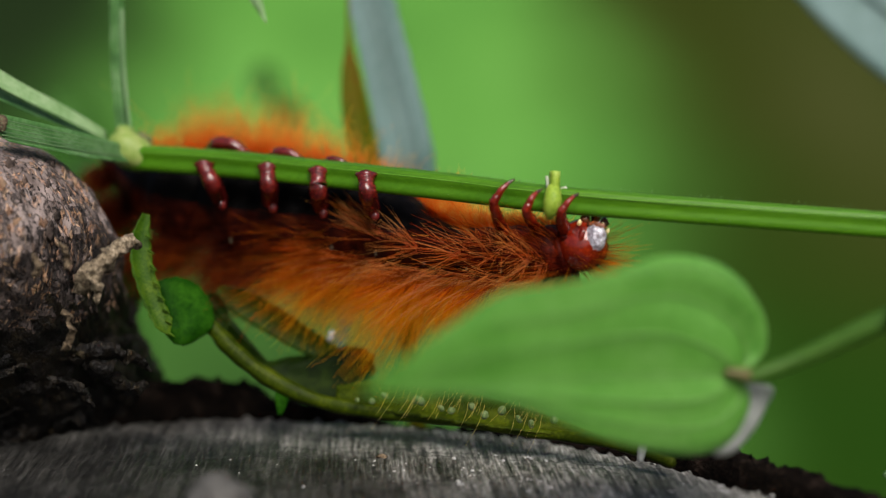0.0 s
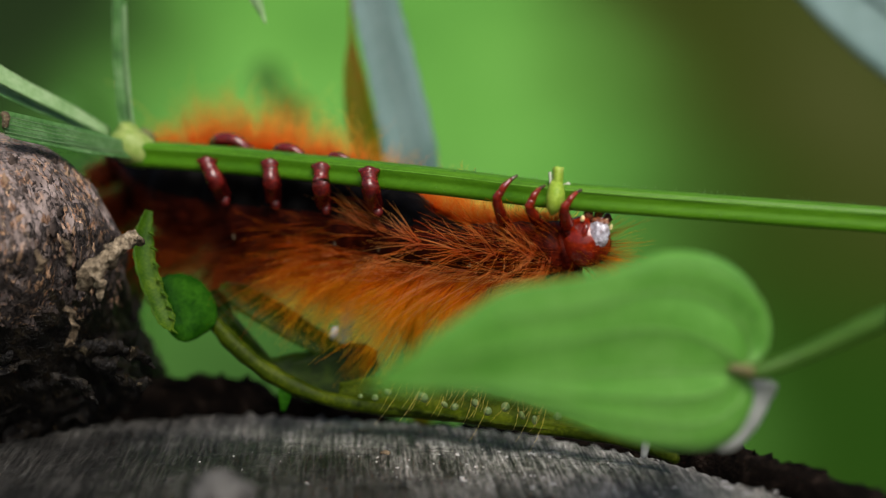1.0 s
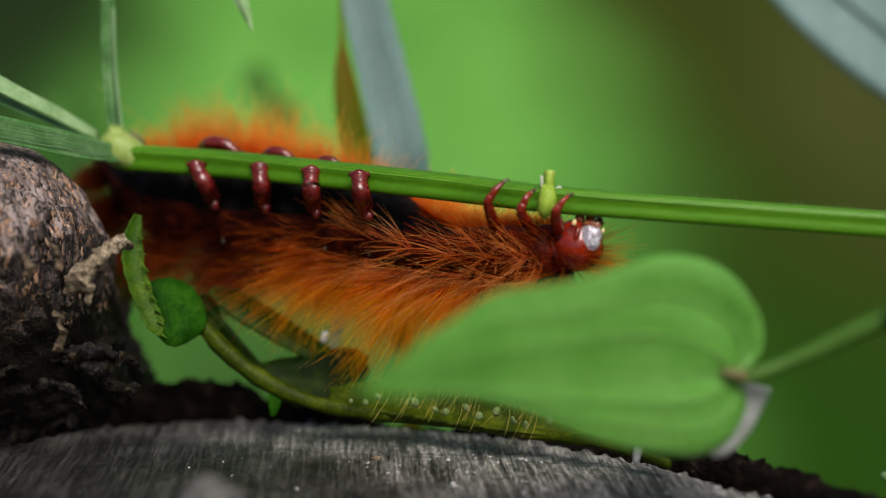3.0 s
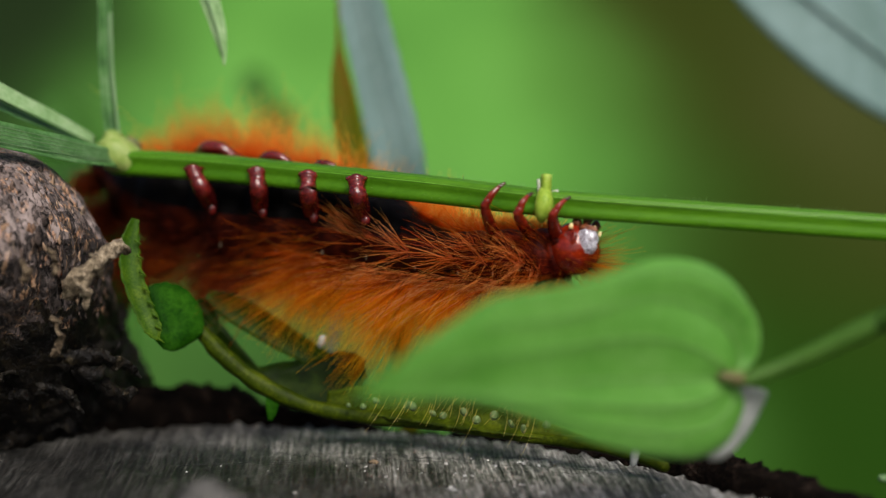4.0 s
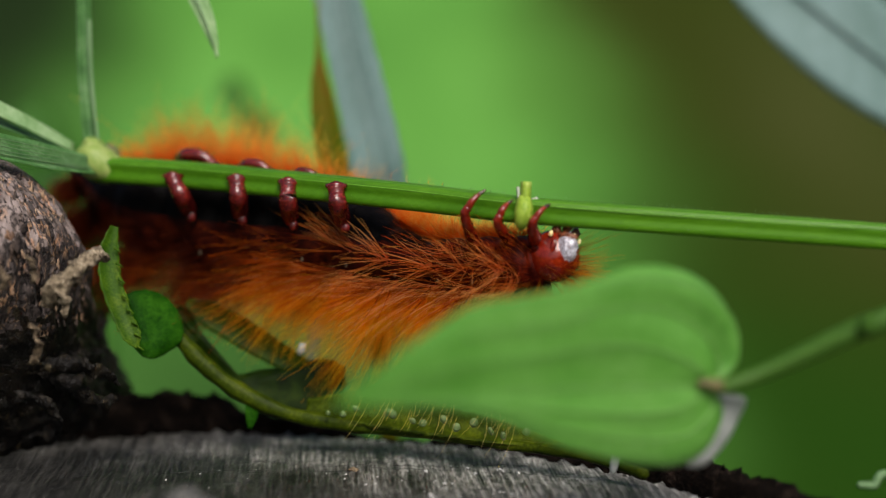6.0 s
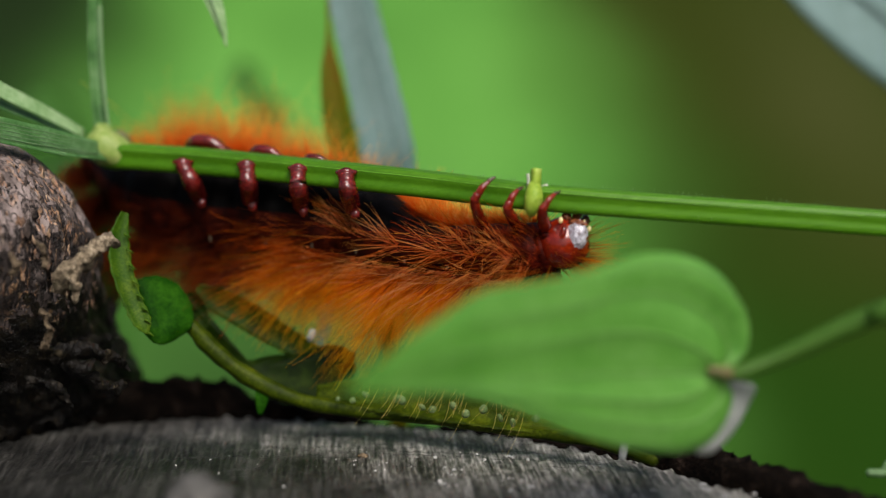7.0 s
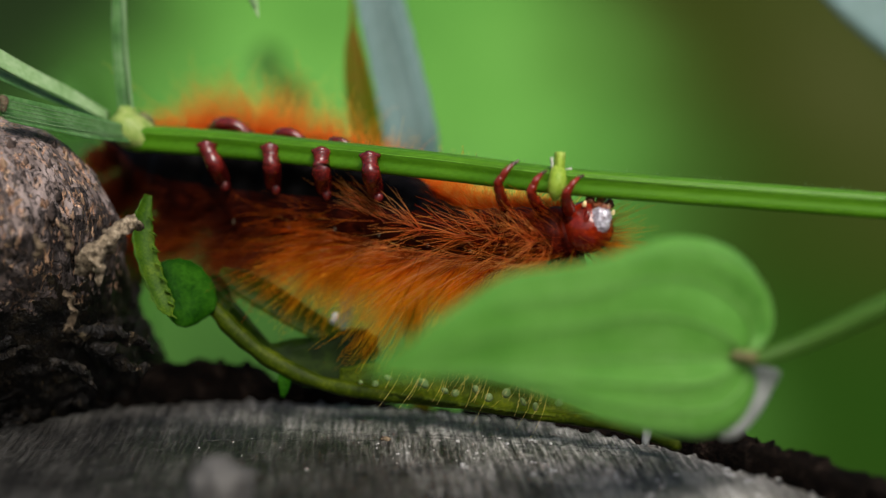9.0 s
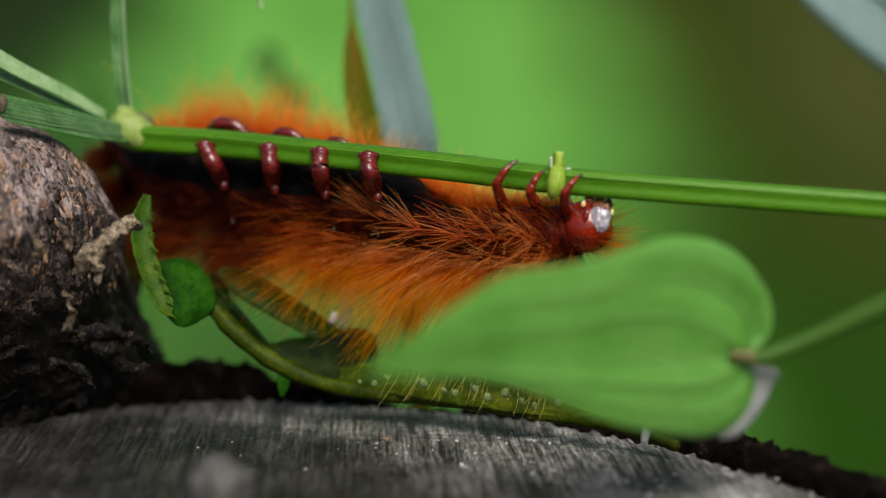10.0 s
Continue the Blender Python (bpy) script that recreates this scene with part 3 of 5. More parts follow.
def build_stump():
    stump = thing("tree_stump", (0, 105, -300), "weathered grey sawn tree stump with dark cracked bark", "tree stump")
    loop = smooth([(x, y, 0, h) for (x, y), h in zip(RIM + RIM[:1], RISE + RISE[:1])], 24)[:-1]
    mid = np.array([-6.0, 108.0])
    fine = smooth([(x, y, 0, h) for (x, y), h in zip(RIM + RIM[:1], RISE + RISE[:1])], 64)[:-1]
    bm = bmesh.new()
    rows, shade_tones = [], []
    count = len(fine)
    for r in range(1, 141):
        t = r / 140
        row = []
        for p in fine:
            q = mid + (p[:2] - mid) * t
            g = q[0] + 0.06 * q[1]
            z = 0.10 * noise.noise(Vector((g * 0.7, q[1] * 0.08, 0))) - 0.15 * abs(noise.noise(Vector((g * 1.5, q[1] * 0.07, 5)))) + 0.1
            z += 0.08 * noise.noise(Vector((g * 3.2, q[1] * 0.3, 5))) + 0.25 * noise.noise(Vector((q[0] * 0.12, q[1] * 0.12, 9)))
            if r > 135:
                z -= 0.15 * (r - 135) * (0.6 + noise.noise(Vector((q[0] * 0.9, q[1] * 0.9, 3))))
            row.append(bm.verts.new((q[0] * MM, q[1] * MM, z * MM)))
            # painted shade, set by distance from a spot on the stub's side
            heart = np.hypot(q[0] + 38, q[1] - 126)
            shade_tones.append(min(max((heart - 35) / 15 + 0.35 * noise.noise(Vector((q[0] * 0.15, q[1] * 0.15, 3))), 0), 1))
        rows.append(row)
    rows.append([bm.verts.new((v.co.x, v.co.y, -5 * MM)) for v in rows[-1]])
    shade_tones += [1.0] * (count + 1)
    hub = bm.verts.new((mid[0] * MM, mid[1] * MM, 0))
    for k in range(count):
        j = (k + 1) % count
        bm.faces.new((hub, rows[0][k], rows[0][j]))
        for one, two in zip(rows, rows[1:]):
            bm.faces.new((one[k], two[k], two[j], one[j]))
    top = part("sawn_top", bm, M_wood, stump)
    top.data.attributes.new("stub_shade", "FLOAT", "POINT").data.foreach_set("value", shade_tones)
    # bark collar
    bm = bmesh.new()
    rings = []
    count = len(loop)
    profile = [(0.6, -4, 0), (0.7, -0.8, 0.6), (1.2, 0.1, 1), (2.4, 0.2, 1), (3.6, -0.2, 0.9), (5.0, -1.6, 0.4), (6.5, -5, 0), (7, -40, 0), (8, -160, 0), (14, -302, 0)]
    for out, z, lift in smooth(profile, 4):
        ring = []
        for k, p in enumerate(loop):
            way = unit(p[:2] - mid)
            a = math.atan2(way[1], way[0])
            n1 = noise.noise(Vector((math.cos(a) * 9, math.sin(a) * 9, out * 0.3)))
            n2 = noise.noise(Vector((math.cos(a) * 34, math.sin(a) * 34, out * 1.1)))
            n3 = noise.noise(Vector((math.cos(a) * 75, math.sin(a) * 75, out * 2.0)))
            q = p[:2] + way * (out + (0.9 * n1 + 0.8 * n2 + 0.5 * n3) * (1 if out > 1 else 0.2))
            split = 0.55 * math.exp(-(noise.noise(Vector((math.cos(a) * 22, math.sin(a) * 22, out * 0.8 + 4))) / 0.07) ** 2)
            h = z + lift * (p[3] + 0.9 * n1 + 0.7 * n2 + 0.5 * n3 - split)
            ring.append(bm.verts.new((q[0] * MM, q[1] * MM, h * MM)))
        rings.append(ring)
    for one, two in zip(rings, rings[1:]):
        for k in range(count):
            j = (k + 1) % count
            bm.faces.new((one[k], one[j], two[j], two[k]))
    part("bark", bm, M_bark, stump, "dark brown cracked bark")
    bm = bmesh.new()
    blob(bm, (-17.55, 127.08, 2.93), (2.7, 2.4, 2.6), rough=0.25)
    part("knob", bm, M_knob, stump, "pale grey wood knob")
    rng = random.Random(4)
    bm = bmesh.new()
    # white flecks: lichen near the rim, plus glints of the wood modelled as specks
    for k in range(150):
        x = rng.triangular(-26, 36, 20)
        y = 160 - max(0, x - 2) * 0.55 - abs(min(0, x + 10)) * 0.2 - rng.uniform(3, 17)
        s = rng.choice((0.03, 0.04, 0.05, 0.07, 0.12, 0.2)) * (0.6 if x < -5 else 1.0)
        blob(bm, (x, y, 0.08), (s * rng.uniform(0.7, 1.8), s * rng.uniform(1, 2.5), 0.08), rough=1.3, detail=2)
    ob = part("lichen_fleck", bm, M_lichen_glint, stump, "white lichen flecks and painted glints")
    tagged(ob, kind="stuff")
    bm = bmesh.new()
    blob(bm, (-5.49, 153.44, 0.12), (0.55, 0.5, 0.25), rough=0.5, detail=2)
    part("wood_chip", bm, M_flake, stump, "pale wood chip")


def build_log():
    log = thing("branch_stub", (-46, 160, 0), "grey-brown knobbly branch stub with flaking bark on the stump", "branch stub")
    axis = (-48.64, 159.13, 15.47)
    # the stub leans forward as it rises; radius against height above the stump
    def back(h):
        return 20 * max(0.0, 1 - max(h, 0) / 22) ** 1.3
    profile = smooth([(-3, 18.0), (3, 17.4), (7, 16.9), (10.5, 16.6), (14, 16.6), (18.5, 16.2), (22.5, 15.2), (26, 13.2), (28.6, 10.4), (30.2, 6.5), (30.8, 2.5)], 14)
    bm = bmesh.new()
    rings, sides = [], 240
    for h, r in profile:
        ring = []
        for k in range(sides):
            a = 2 * math.pi * k / sides
            d = Vector((math.cos(a), math.sin(a), h * 0.06))
            lump = 0.05 * noise.noise(d * 2.0) + 0.028 * noise.noise(d * 7.0) + 0.012 * noise.noise(Vector((d.x * 26, d.y * 26, h * 0.5)))
            chip = noise.noise(Vector((d.x * 17, d.y * 17, h * 0.55)))
            pit = noise.noise(Vector((d.x * 11 + 3, d.y * 11, h * 0.34)))
            lump -= 0.03 * max(0.0, pit - 0.1) ** 0.6
            lump += 0.007 * (1 - abs(noise.noise(Vector((d.x * 30, d.y * 30, h * 0.8 + 4)))) * 3)
            lump += 0.03 * max(0.0, chip) ** 0.5 * (0.4 + noise.noise(Vector((d.x * 5, d.y * 5, h * 0.2 + 7))))
            if h < 9:
                lump += 0.07 * (1 - max(h, 0) / 9) * noise.noise(Vector((d.x * 9, d.y * 9, h * 0.5)))
            q = r * (1 + lump)
            ring.append(bm.verts.new(((axis[0] + q * d.x) * MM, (axis[1] + back(h) + q * d.y) * MM, h * MM)))
        rings.append(ring)
    for i, (one, two) in enumerate(zip(rings, rings[1:])):
        for k in range(sides):
            j = (k + 1) % sides
            f = bm.faces.new((one[k], one[j], two[j], two[k]))
            # black rotten base; its border climbs the right side to paint shade there
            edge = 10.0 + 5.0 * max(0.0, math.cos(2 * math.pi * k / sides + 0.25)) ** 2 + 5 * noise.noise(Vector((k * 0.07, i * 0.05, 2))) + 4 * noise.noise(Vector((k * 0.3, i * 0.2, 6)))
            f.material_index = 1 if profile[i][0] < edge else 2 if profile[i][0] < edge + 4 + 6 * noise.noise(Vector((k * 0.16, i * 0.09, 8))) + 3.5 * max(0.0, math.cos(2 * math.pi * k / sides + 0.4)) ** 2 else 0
    bm.faces.new(rings[-1])
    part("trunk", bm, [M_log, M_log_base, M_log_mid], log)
    rng = random.Random(11)

    def on_log(angle, h, off=0.0):
        r = np.interp(h, [q[0] for q in profile], [q[1] for q in profile])
        a = radians(angle)
        return np.array([axis[0] + (r + off) * math.cos(a), axis[1] + back(h) + (r + off) * math.sin(a), h])
    meshes = []
    for k in range(6):
        bm = bmesh.new()
        blob(bm, (0.013 * k, 0, 0), (rng.uniform(0.2, 0.4), 0.09, rng.uniform(0.25, 0.55)), (0, rng.uniform(-30, 30), 0), 1.3, 2.2, 2)
        first = part("bark_scale", bm, M_speck, log)
        meshes.append(first.data)
        bpy.data.objects.remove(first)
    for k in range(290):
        a, h = rng.uniform(-85, 12), rng.triangular(12, 29, 20)
        ob = new("bark_scale", meshes[k % 6])
        ob.parent, ob.matrix_parent_inverse = log, Matrix.Translation(-log.location)
        size = rng.choice((0.4, 0.5, 0.6, 0.8, 1.0, 1.5))
        ob.matrix_basis = Matrix.Translation(Vector(on_log(a, h, rng.uniform(-0.12, 0.03)) * MM)) @ pose(0, 0, 0, 0, 0, a - 90) @ Matrix.Scale(size, 4)
    bm = bmesh.new()
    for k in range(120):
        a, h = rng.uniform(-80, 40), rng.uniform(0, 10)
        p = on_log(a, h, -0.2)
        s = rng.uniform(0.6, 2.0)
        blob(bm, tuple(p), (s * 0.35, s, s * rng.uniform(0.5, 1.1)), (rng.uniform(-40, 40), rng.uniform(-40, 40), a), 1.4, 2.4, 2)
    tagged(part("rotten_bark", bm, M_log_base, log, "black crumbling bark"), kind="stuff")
    def crumbs(name, pts, mat, label=""):
        bm = bmesh.new()
        tube(bm, pts, 16, 9, flat=0.6)
        for v in bm.verts:
            q = v.co / MM
            v.co += Vector((noise.noise(q * 1.1), noise.noise(q * 1.1 + Vector((9, 0, 0))), noise.noise(q * 1.1 + Vector((0, 9, 0))))) * 0.55 * MM
            v.co += Vector((noise.noise(q * 3.5), noise.noise(q * 3.5 + Vector((7, 0, 0))), noise.noise(q * 3.5 + Vector((0, 7, 0))))) * 0.2 * MM
        part(name, bm, mat, log, label)

    crumbs("bark_flake", [(-33.2, 150.1, 16.4, 0.5), (-32.41, 149.7, 18.0, 1.35), (-31.07, 149.9, 19.3, 1.35), (-29.82, 150.6, 20.5, 1.15), (-28.7, 151.7, 21.1, 0.9), (-28.0, 152.2, 20.7, 0.4)], M_pale_flake, "curled tan bark flake")
    crumbs("bark_flake", [(-31.2, 149.4, 19.0, 0.8), (-31.5, 149.0, 17.7, 0.7), (-31.4, 149.0, 16.2, 0.3)], M_pale_flake)
    crumbs("bark_flake", [(-34.11, 147.34, 21.39, 0.35), (-33.55, 147.02, 20.52, 0.5), (-33.82, 147.16, 19.37, 0.3)], M_flake)
    crumbs("bark_flake", [(-36.07, 145.72, 20.59, 0.25), (-35.87, 145.58, 19.59, 0.35), (-36.52, 145.66, 18.77, 0.2)], M_flake)
    crumbs("bark_splinter", [(-32.94, 149.44, 11.18, 1.2), (-30.80, 150.44, 11.09, 1), (-29.08, 152.30, 9.98, 0.7), (-27.58, 154.15, 8.74, 0.2)], M_log_base)
    crumbs("bark_splinter", [(-34.26, 148.47, 15.03, 0.4), (-33.74, 148.22, 13.25, 0.5), (-34.46, 147.97, 11.46, 0.3)], M_flake)
    crumbs("bark_splinter", [(-30.87, 153.01, 7.78, 1), (-29.38, 154.85, 6.57, 0.8), (-28.37, 155.87, 6.62, 0.3)], M_log_base)
    crumbs("bark_splinter", [(-36.03, 150.06, 8.40, 0.6), (-33.90, 150.93, 7.41, 0.7), (-32.79, 151.66, 5.37, 0.4)], M_log_base)
    bm = bmesh.new()
    tube(bm, [(-32.16, 149.28, 10.05, 0.4), (-30.96, 149.70, 9.43, 0.6), (-30.32, 150.80, 10.06, 0.3)], 10)
    part("bark_splinter", bm, M_log_base, log)


build_stump()
build_log()


# ---- grass stem that the caterpillar clasps ----
STEM = [(-32.07, 169.95, 27.73, 1.6), (-21.79, 165.85, 27.32, 1.6), (-10.12, 160.70, 26.62, 1.55), (0.86, 156.04, 25.85, 1.52), (10.48, 151.88, 25.05, 1.47), (21.33, 149.25, 24.38, 1.42), (39.52, 146.58, 23.25, 1.4)]


def build_stem():
    grass = thing("grass_stem", (112, 150, -300), "green grass stem with pale nodes and side blades", "grass stem")
    bm = bmesh.new()
    tube(bm, STEM + [(51.04, 145.96, 22.33, 1.35), (66.57, 146.67, 20.20, 1.3), (104, 150, -20, 1.2), (111, 150, -150, 1.2), (112, 150, -301, 1.3)], 40, 12, 4, 0.26, phase=math.pi - radians(110))
    part("stalk", bm, M_stem, grass)
    for turn, size in ((27.5, 0.08),):
        bm = bmesh.new()
        tube(bm, [(x, y - r * 0.97 * math.cos(radians(turn)), z + r * 0.97 * math.sin(radians(turn)), size) for x, y, z, r in STEM], 6, 8)
        part("ridge", bm, M_ridge, grass, "lighter green ridge")
    bm = bmesh.new()
    tube(bm, [(-33.64, 170.12, 28.94, 1.2), (-32.58, 169.68, 28.74, 1.9), (-31.53, 169.60, 28.16, 1.95), (-30.24, 169.42, 27.60, 1.6)], 16, 6, 5, 0.06)
    blob(bm, (-32.48, 170.26, 29.98), (1.1, 1.1, 1.0), rough=0.3)
    node = part("node", bm, M_node, grass, "pale yellow-green swollen node")
    bm = bmesh.new()
    tube(bm, [(-31.21, 171.26, 29.86, 0.5), (-30.27, 171.20, 29.45, 0.35), (-29.81, 171.13, 28.99, 0.1)], 8)
    part("bract", bm, M_pink, grass)
    # broken bud by the head
    bm = bmesh.new()
    tube(bm, [(10.17, 150.0, 23.55, 0.35), (10.25, 149.8, 24.2, 0.72), (10.42, 149.8, 25.0, 0.88), (10.50, 150.2, 25.8, 0.78), (10.55, 150.6, 26.3, 0.6)], 16, 6, 5, 0.05)
    bud = part("bud", bm, M_bud, grass, "yellow-green broken bud")
    for a, b, r, mat, label in (((10.06, 150.33, 25.38), (9.95, 150.72, 27.3), 0.16, M_scar, "split whitish stub"), ((10.55, 150.02, 25.31), (10.70, 150.57, 27.74), 0.52, M_bud, ""), ((11.1, 150.71, 25.9), (11.75, 151.2, 26.15), 0.22, M_scar, "whitish scar")):
        bm = bmesh.new()
        a, b = np.array(a), np.array(b)
        ring = [(math.cos(k * 0.7854) * (1 - 0.25 * (k % 2)), math.sin(k * 0.7854) * (1 - 0.25 * (k % 2))) for k in range(8)]
        sweep(bm, [a + (b - a) * t for t in (0, 0.3, 0.6, 0.85, 1)], lambda p, s: [(r * x, r * y) for x, y in ring], (0.3, 1, 0.2))
        part("stub", bm, mat, bud, label)
    # side blades at the node
    bm = bmesh.new()
    ribbon(bm, [(-32.27, 167.97, 28.05, 1.05), (-35.21, 162.58, 29.16, 1.4), (-38.31, 157.21, 30.42, 1.5), (-40.79, 153.32, 31.45, 1.45)], (0.1, -0.85, 0.45), 0.35, 0.3, 12, 0.06, 70, 0.05)
    blade = part("side_blade", bm, M_blade, grass)
    for rise, r in ((0.62, 0.05), (0.27, 0.035), (-0.08, 0.05), (-0.48, 0.04), (-0.84, 0.07), (-1.15, 0.05)):
        bm = bmesh.new()
        tube(bm, [(-32.21, 166.40, 28.66 + 0.6 * rise, r), (-35.25, 161.20, 29.80 + 0.9 * rise, r), (-38.31, 155.80, 31.00 + rise, r), (-40.46, 152.20, 31.89 + rise, r)], 6)
        part("rib", bm, M_rib, blade)
    bm = bmesh.new()
    tube(bm, [(-40.68, 152.67, 32.67, 0.35), (-40.37, 152.62, 32.37, 0.4), (-40.52, 152.49, 31.44, 0.3)], 7)
    part("cut_tip", bm, M_flake, blade, "brown dried tip")
    bm = bmesh.new()
    ribbon(bm, [(-34.61, 171.20, 29.80, 0.55), (-37.91, 167.50, 32.32, 0.80), (-41.49, 163.90, 34.72, 0.90), (-46.65, 159.40, 38.43, 1.00), (-50.58, 155.70, 40.89, 0.30)], (0.2, -0.8, 0.6), 0.1, 0.3, 10)
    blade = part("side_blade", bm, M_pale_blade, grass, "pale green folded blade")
    bm = bmesh.new()
    ribbon(bm, [(-35.47, 171.60, 29.43, 0.3), (-38.11, 168.20, 31.14, 0.7), (-41.72, 164.60, 33.24, 0.95), (-46.96, 160.20, 36.59, 1.05), (-50.92, 156.50, 39.32, 0.3)], (0.2, -0.5, 0.85), 0.1, 0.3, 10)
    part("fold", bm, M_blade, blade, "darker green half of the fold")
    bm = bmesh.new()
    ribbon(bm, [(-32.52, 170.75, 29.89, 0.75), (-33.02, 171.70, 33.04, 0.75), (-33.47, 172.86, 37.67, 0.72), (-33.68, 174.10, 42.90, 0.7), (-34.04, 175.24, 51.05, 0.6), (-34.92, 176.63, 60.94, 0.15)], (0.1, -1, 0), 0.9, 0.3, 14, 0.08, 160)
    blade = part("upright_blade", bm, M_blade, grass)
    bm = bmesh.new()
    tube(bm, [(-31.82, 169.89, 30.23, 0.16), (-32.23, 170.60, 33.09, 0.2), (-32.73, 171.75, 37.68, 0.22), (-33.00, 172.98, 42.88, 0.2)], 6)
    part("rib", bm, M_rib, blade)
    # fine down along the side blade and the stem's upper edge
    rng = np.random.RandomState(5)
    hairs = []
    for side in (1, -1):
        edge = smooth([(-32.27, 167.97, 28.05, 1.05), (-35.21, 162.58, 29.16, 1.4), (-38.31, 157.21, 30.42, 1.5), (-40.79, 153.32, 31.45, 1.45)], 40)
        for p in edge[::2]:
            root = p[:3] + np.array((-0.38, 0.37, 0.83)) * p[3] * 0.96 * side
            hairs.append(([root, root + unit((0.5, -0.3, 0.6 * side)) * rng.uniform(0.12, 0.3)], 0.03))
    tagged(bristles("edge_hairs", hairs, M_rib, grass), "fine pale edge hairs", kind="stuff")
    path = smooth(STEM, 30)
    hairs = []
    for k in range(420):
        i = rng.randint(60, len(path) - 1)
        p = path[i]
        a = rng.uniform(-0.6, 3.6)
        d = np.array([0.25, -0.55 * math.cos(a), math.sin(a)])
        root = p[:3] + unit((0, d[1], d[2])) * p[3] * 0.96
        hairs.append(([root, root + unit(d) * rng.uniform(0.12, 0.3)], 0.02))
    tagged(bristles("down", hairs, M_rib, grass), "fine pale down", kind="stuff")


build_stem()


# ---- caterpillar ----
SPINE = [(-36.75, 180.73, 26.9, 0.8), (-34.29, 179.11, 26.0, 2.1), (-30.05, 177.44, 23.8, 4.9), (-23.63, 174.79, 22.64, 6.1), (-17.33, 171.68, 22.12, 6.2), (-11.24, 168.62, 21.86, 6.1), (-5.90, 164.99, 21.1, 5.0), (-1.89, 161.31, 19.8, 3.5), (1.96, 158.21, 19.3, 2.75), (5.69, 155.68, 19.5, 2.95), (8.79, 153.68, 19.79, 3), (11.60, 152.32, 20.13, 2.75), (12.76, 151.77, 20.52, 1.7)]
BELLY = unit((0.08, -0.52, 0.85))


def build_caterpillar():
    cat = thing("caterpillar", (-7.87, 159.44, 24.83), "hairy orange-brown caterpillar with black belly clinging to a grass stem", "caterpillar")
    spine = smooth(SPINE, 12)
    total = len(spine) - 1

    def frame_at(f):
        i = min(int(f), total - 1)
        p = spine[i] + (spine[i + 1] - spine[i]) * (f - i)
        tangent = unit(spine[min(i + 2, total)][:3] - spine[max(i - 1, 0)][:3])
        b = unit(BELLY - tangent * np.dot(BELLY, tangent))
        return p[:3], p[3], tangent, b, np.cross(tangent, b)

    def skin(f, degrees, out=1.0):
        """A point on the skin; 0 is the belly's middle and 90 the near flank."""
        p, r, tangent, b, near = frame_at(f)
        a = radians(degrees)
        way = b * math.cos(a) + near * math.sin(a)
        if way is not None:
            return p + way * r * out, way, tangent, r

    # near flank must face the camera's side
    flip = 1 if frame_at(60)[4][1] < 0 else -1
    bm = bmesh.new()
    rings, sides = [], 48
    for i in range(total + 1):
        p, r, tangent, b, near = frame_at(i)
        swell = 1 - 0.10 * abs(math.cos(math.pi * i / 12)) ** 6
        ring = []
        for k in range(sides):
            a = 2 * math.pi * k / sides
            q = r * swell * (1 + 0.05 * noise.noise(Vector((i * 0.5, math.cos(a) * 3, math.sin(a) * 3))))
            q *= 0.86 + 0.14 * (0.5 - 0.5 * math.cos(a))
            ring.append(bm.verts.new(Vector((p + (b * math.cos(a) + near * math.sin(a)) * q) * MM)))
        rings.append(ring)
    for i, (one, two) in enumerate(zip(rings, rings[1:])):
        for k in range(sides):
            j = (k + 1) % sides
            f = bm.faces.new((one[k], one[j], two[j], two[k]))
            a = (k + 0.5) * 360 / sides
            f.material_index = 2 if i > 100 else 0 if min(a, 360 - a) < (60 if i < 74 else 60 - (i - 74) * 2.4) else 1
    bm.faces.new(rings[0])
    bm.faces.new(rings[-1])
    part("body", bm, [M_belly, M_flank, M_thorax], cat)

    # bristle tufts on rings of warts
    rng = np.random.RandomState(3)
    down = np.array([0, 0, -1.0])

    def tuft(f, degrees, count, length, mat, sweep_back, spray, size=(0.035, 0.062), upward=0.75):
        hairs = []
        for k in range(count):
            shift = rng.normal(0, 0.9 if degrees > 0 else 4.0)
            start, way, tangent, r = skin(min(max(f + shift, 1), total - 1), (degrees + rng.normal(0, 6)) * flip, 0.97)
            d = unit(way - tangent * (sweep_back + rng.normal(0, 0.22)) + rng.normal(0, spray, 3) + np.array((0, -0.25, upward)) * (degrees < 0))
            L = length * (rng.uniform(0.45, 1.1) if degrees > 0 else rng.triangular(0.25, 0.5, 1.3))
            bend = (-tangent * 0.3 * sweep_back + down * 0.12 + rng.normal(0, 0.10, 3)) * L
            hairs.append(([start + d * L * s + bend * s * s for s in (0, 0.22, 0.45, 0.72, 1.0)], rng.uniform(*size)))
        return bristles("bristle_tuft", hairs, mat, cat)

    def guard(f, degrees, count, length, lean, mat, bias, fan=1.2, side_pull=0.55):
        """A star of long stiff hairs from one wart, bowed along the body."""
        hairs = []
        for k in range(count):
            start, way, tangent, r = skin(f + rng.normal(0, 1.5), (degrees + rng.normal(0, 5)) * flip, 0.98)
            side = unit(skin(f, (degrees + 20) * flip)[0] - skin(f, degrees * flip)[0])
            turn = rng.uniform(-fan, fan)
            d = unit(way * rng.uniform(0.45, 0.9) - tangent * (lean + 0.3 * math.cos(turn)) + side * (bias + math.sin(turn) * side_pull) + rng.normal(0, 0.2, 3))
            L = length * rng.triangular(0.35, 0.8, 1.25)
            bend = (-tangent * rng.uniform(0.1, 0.6) - way * 0.2 - side * bias * rng.uniform(-0.2, 0.7) + rng.normal(0, 0.07, 3)) * L
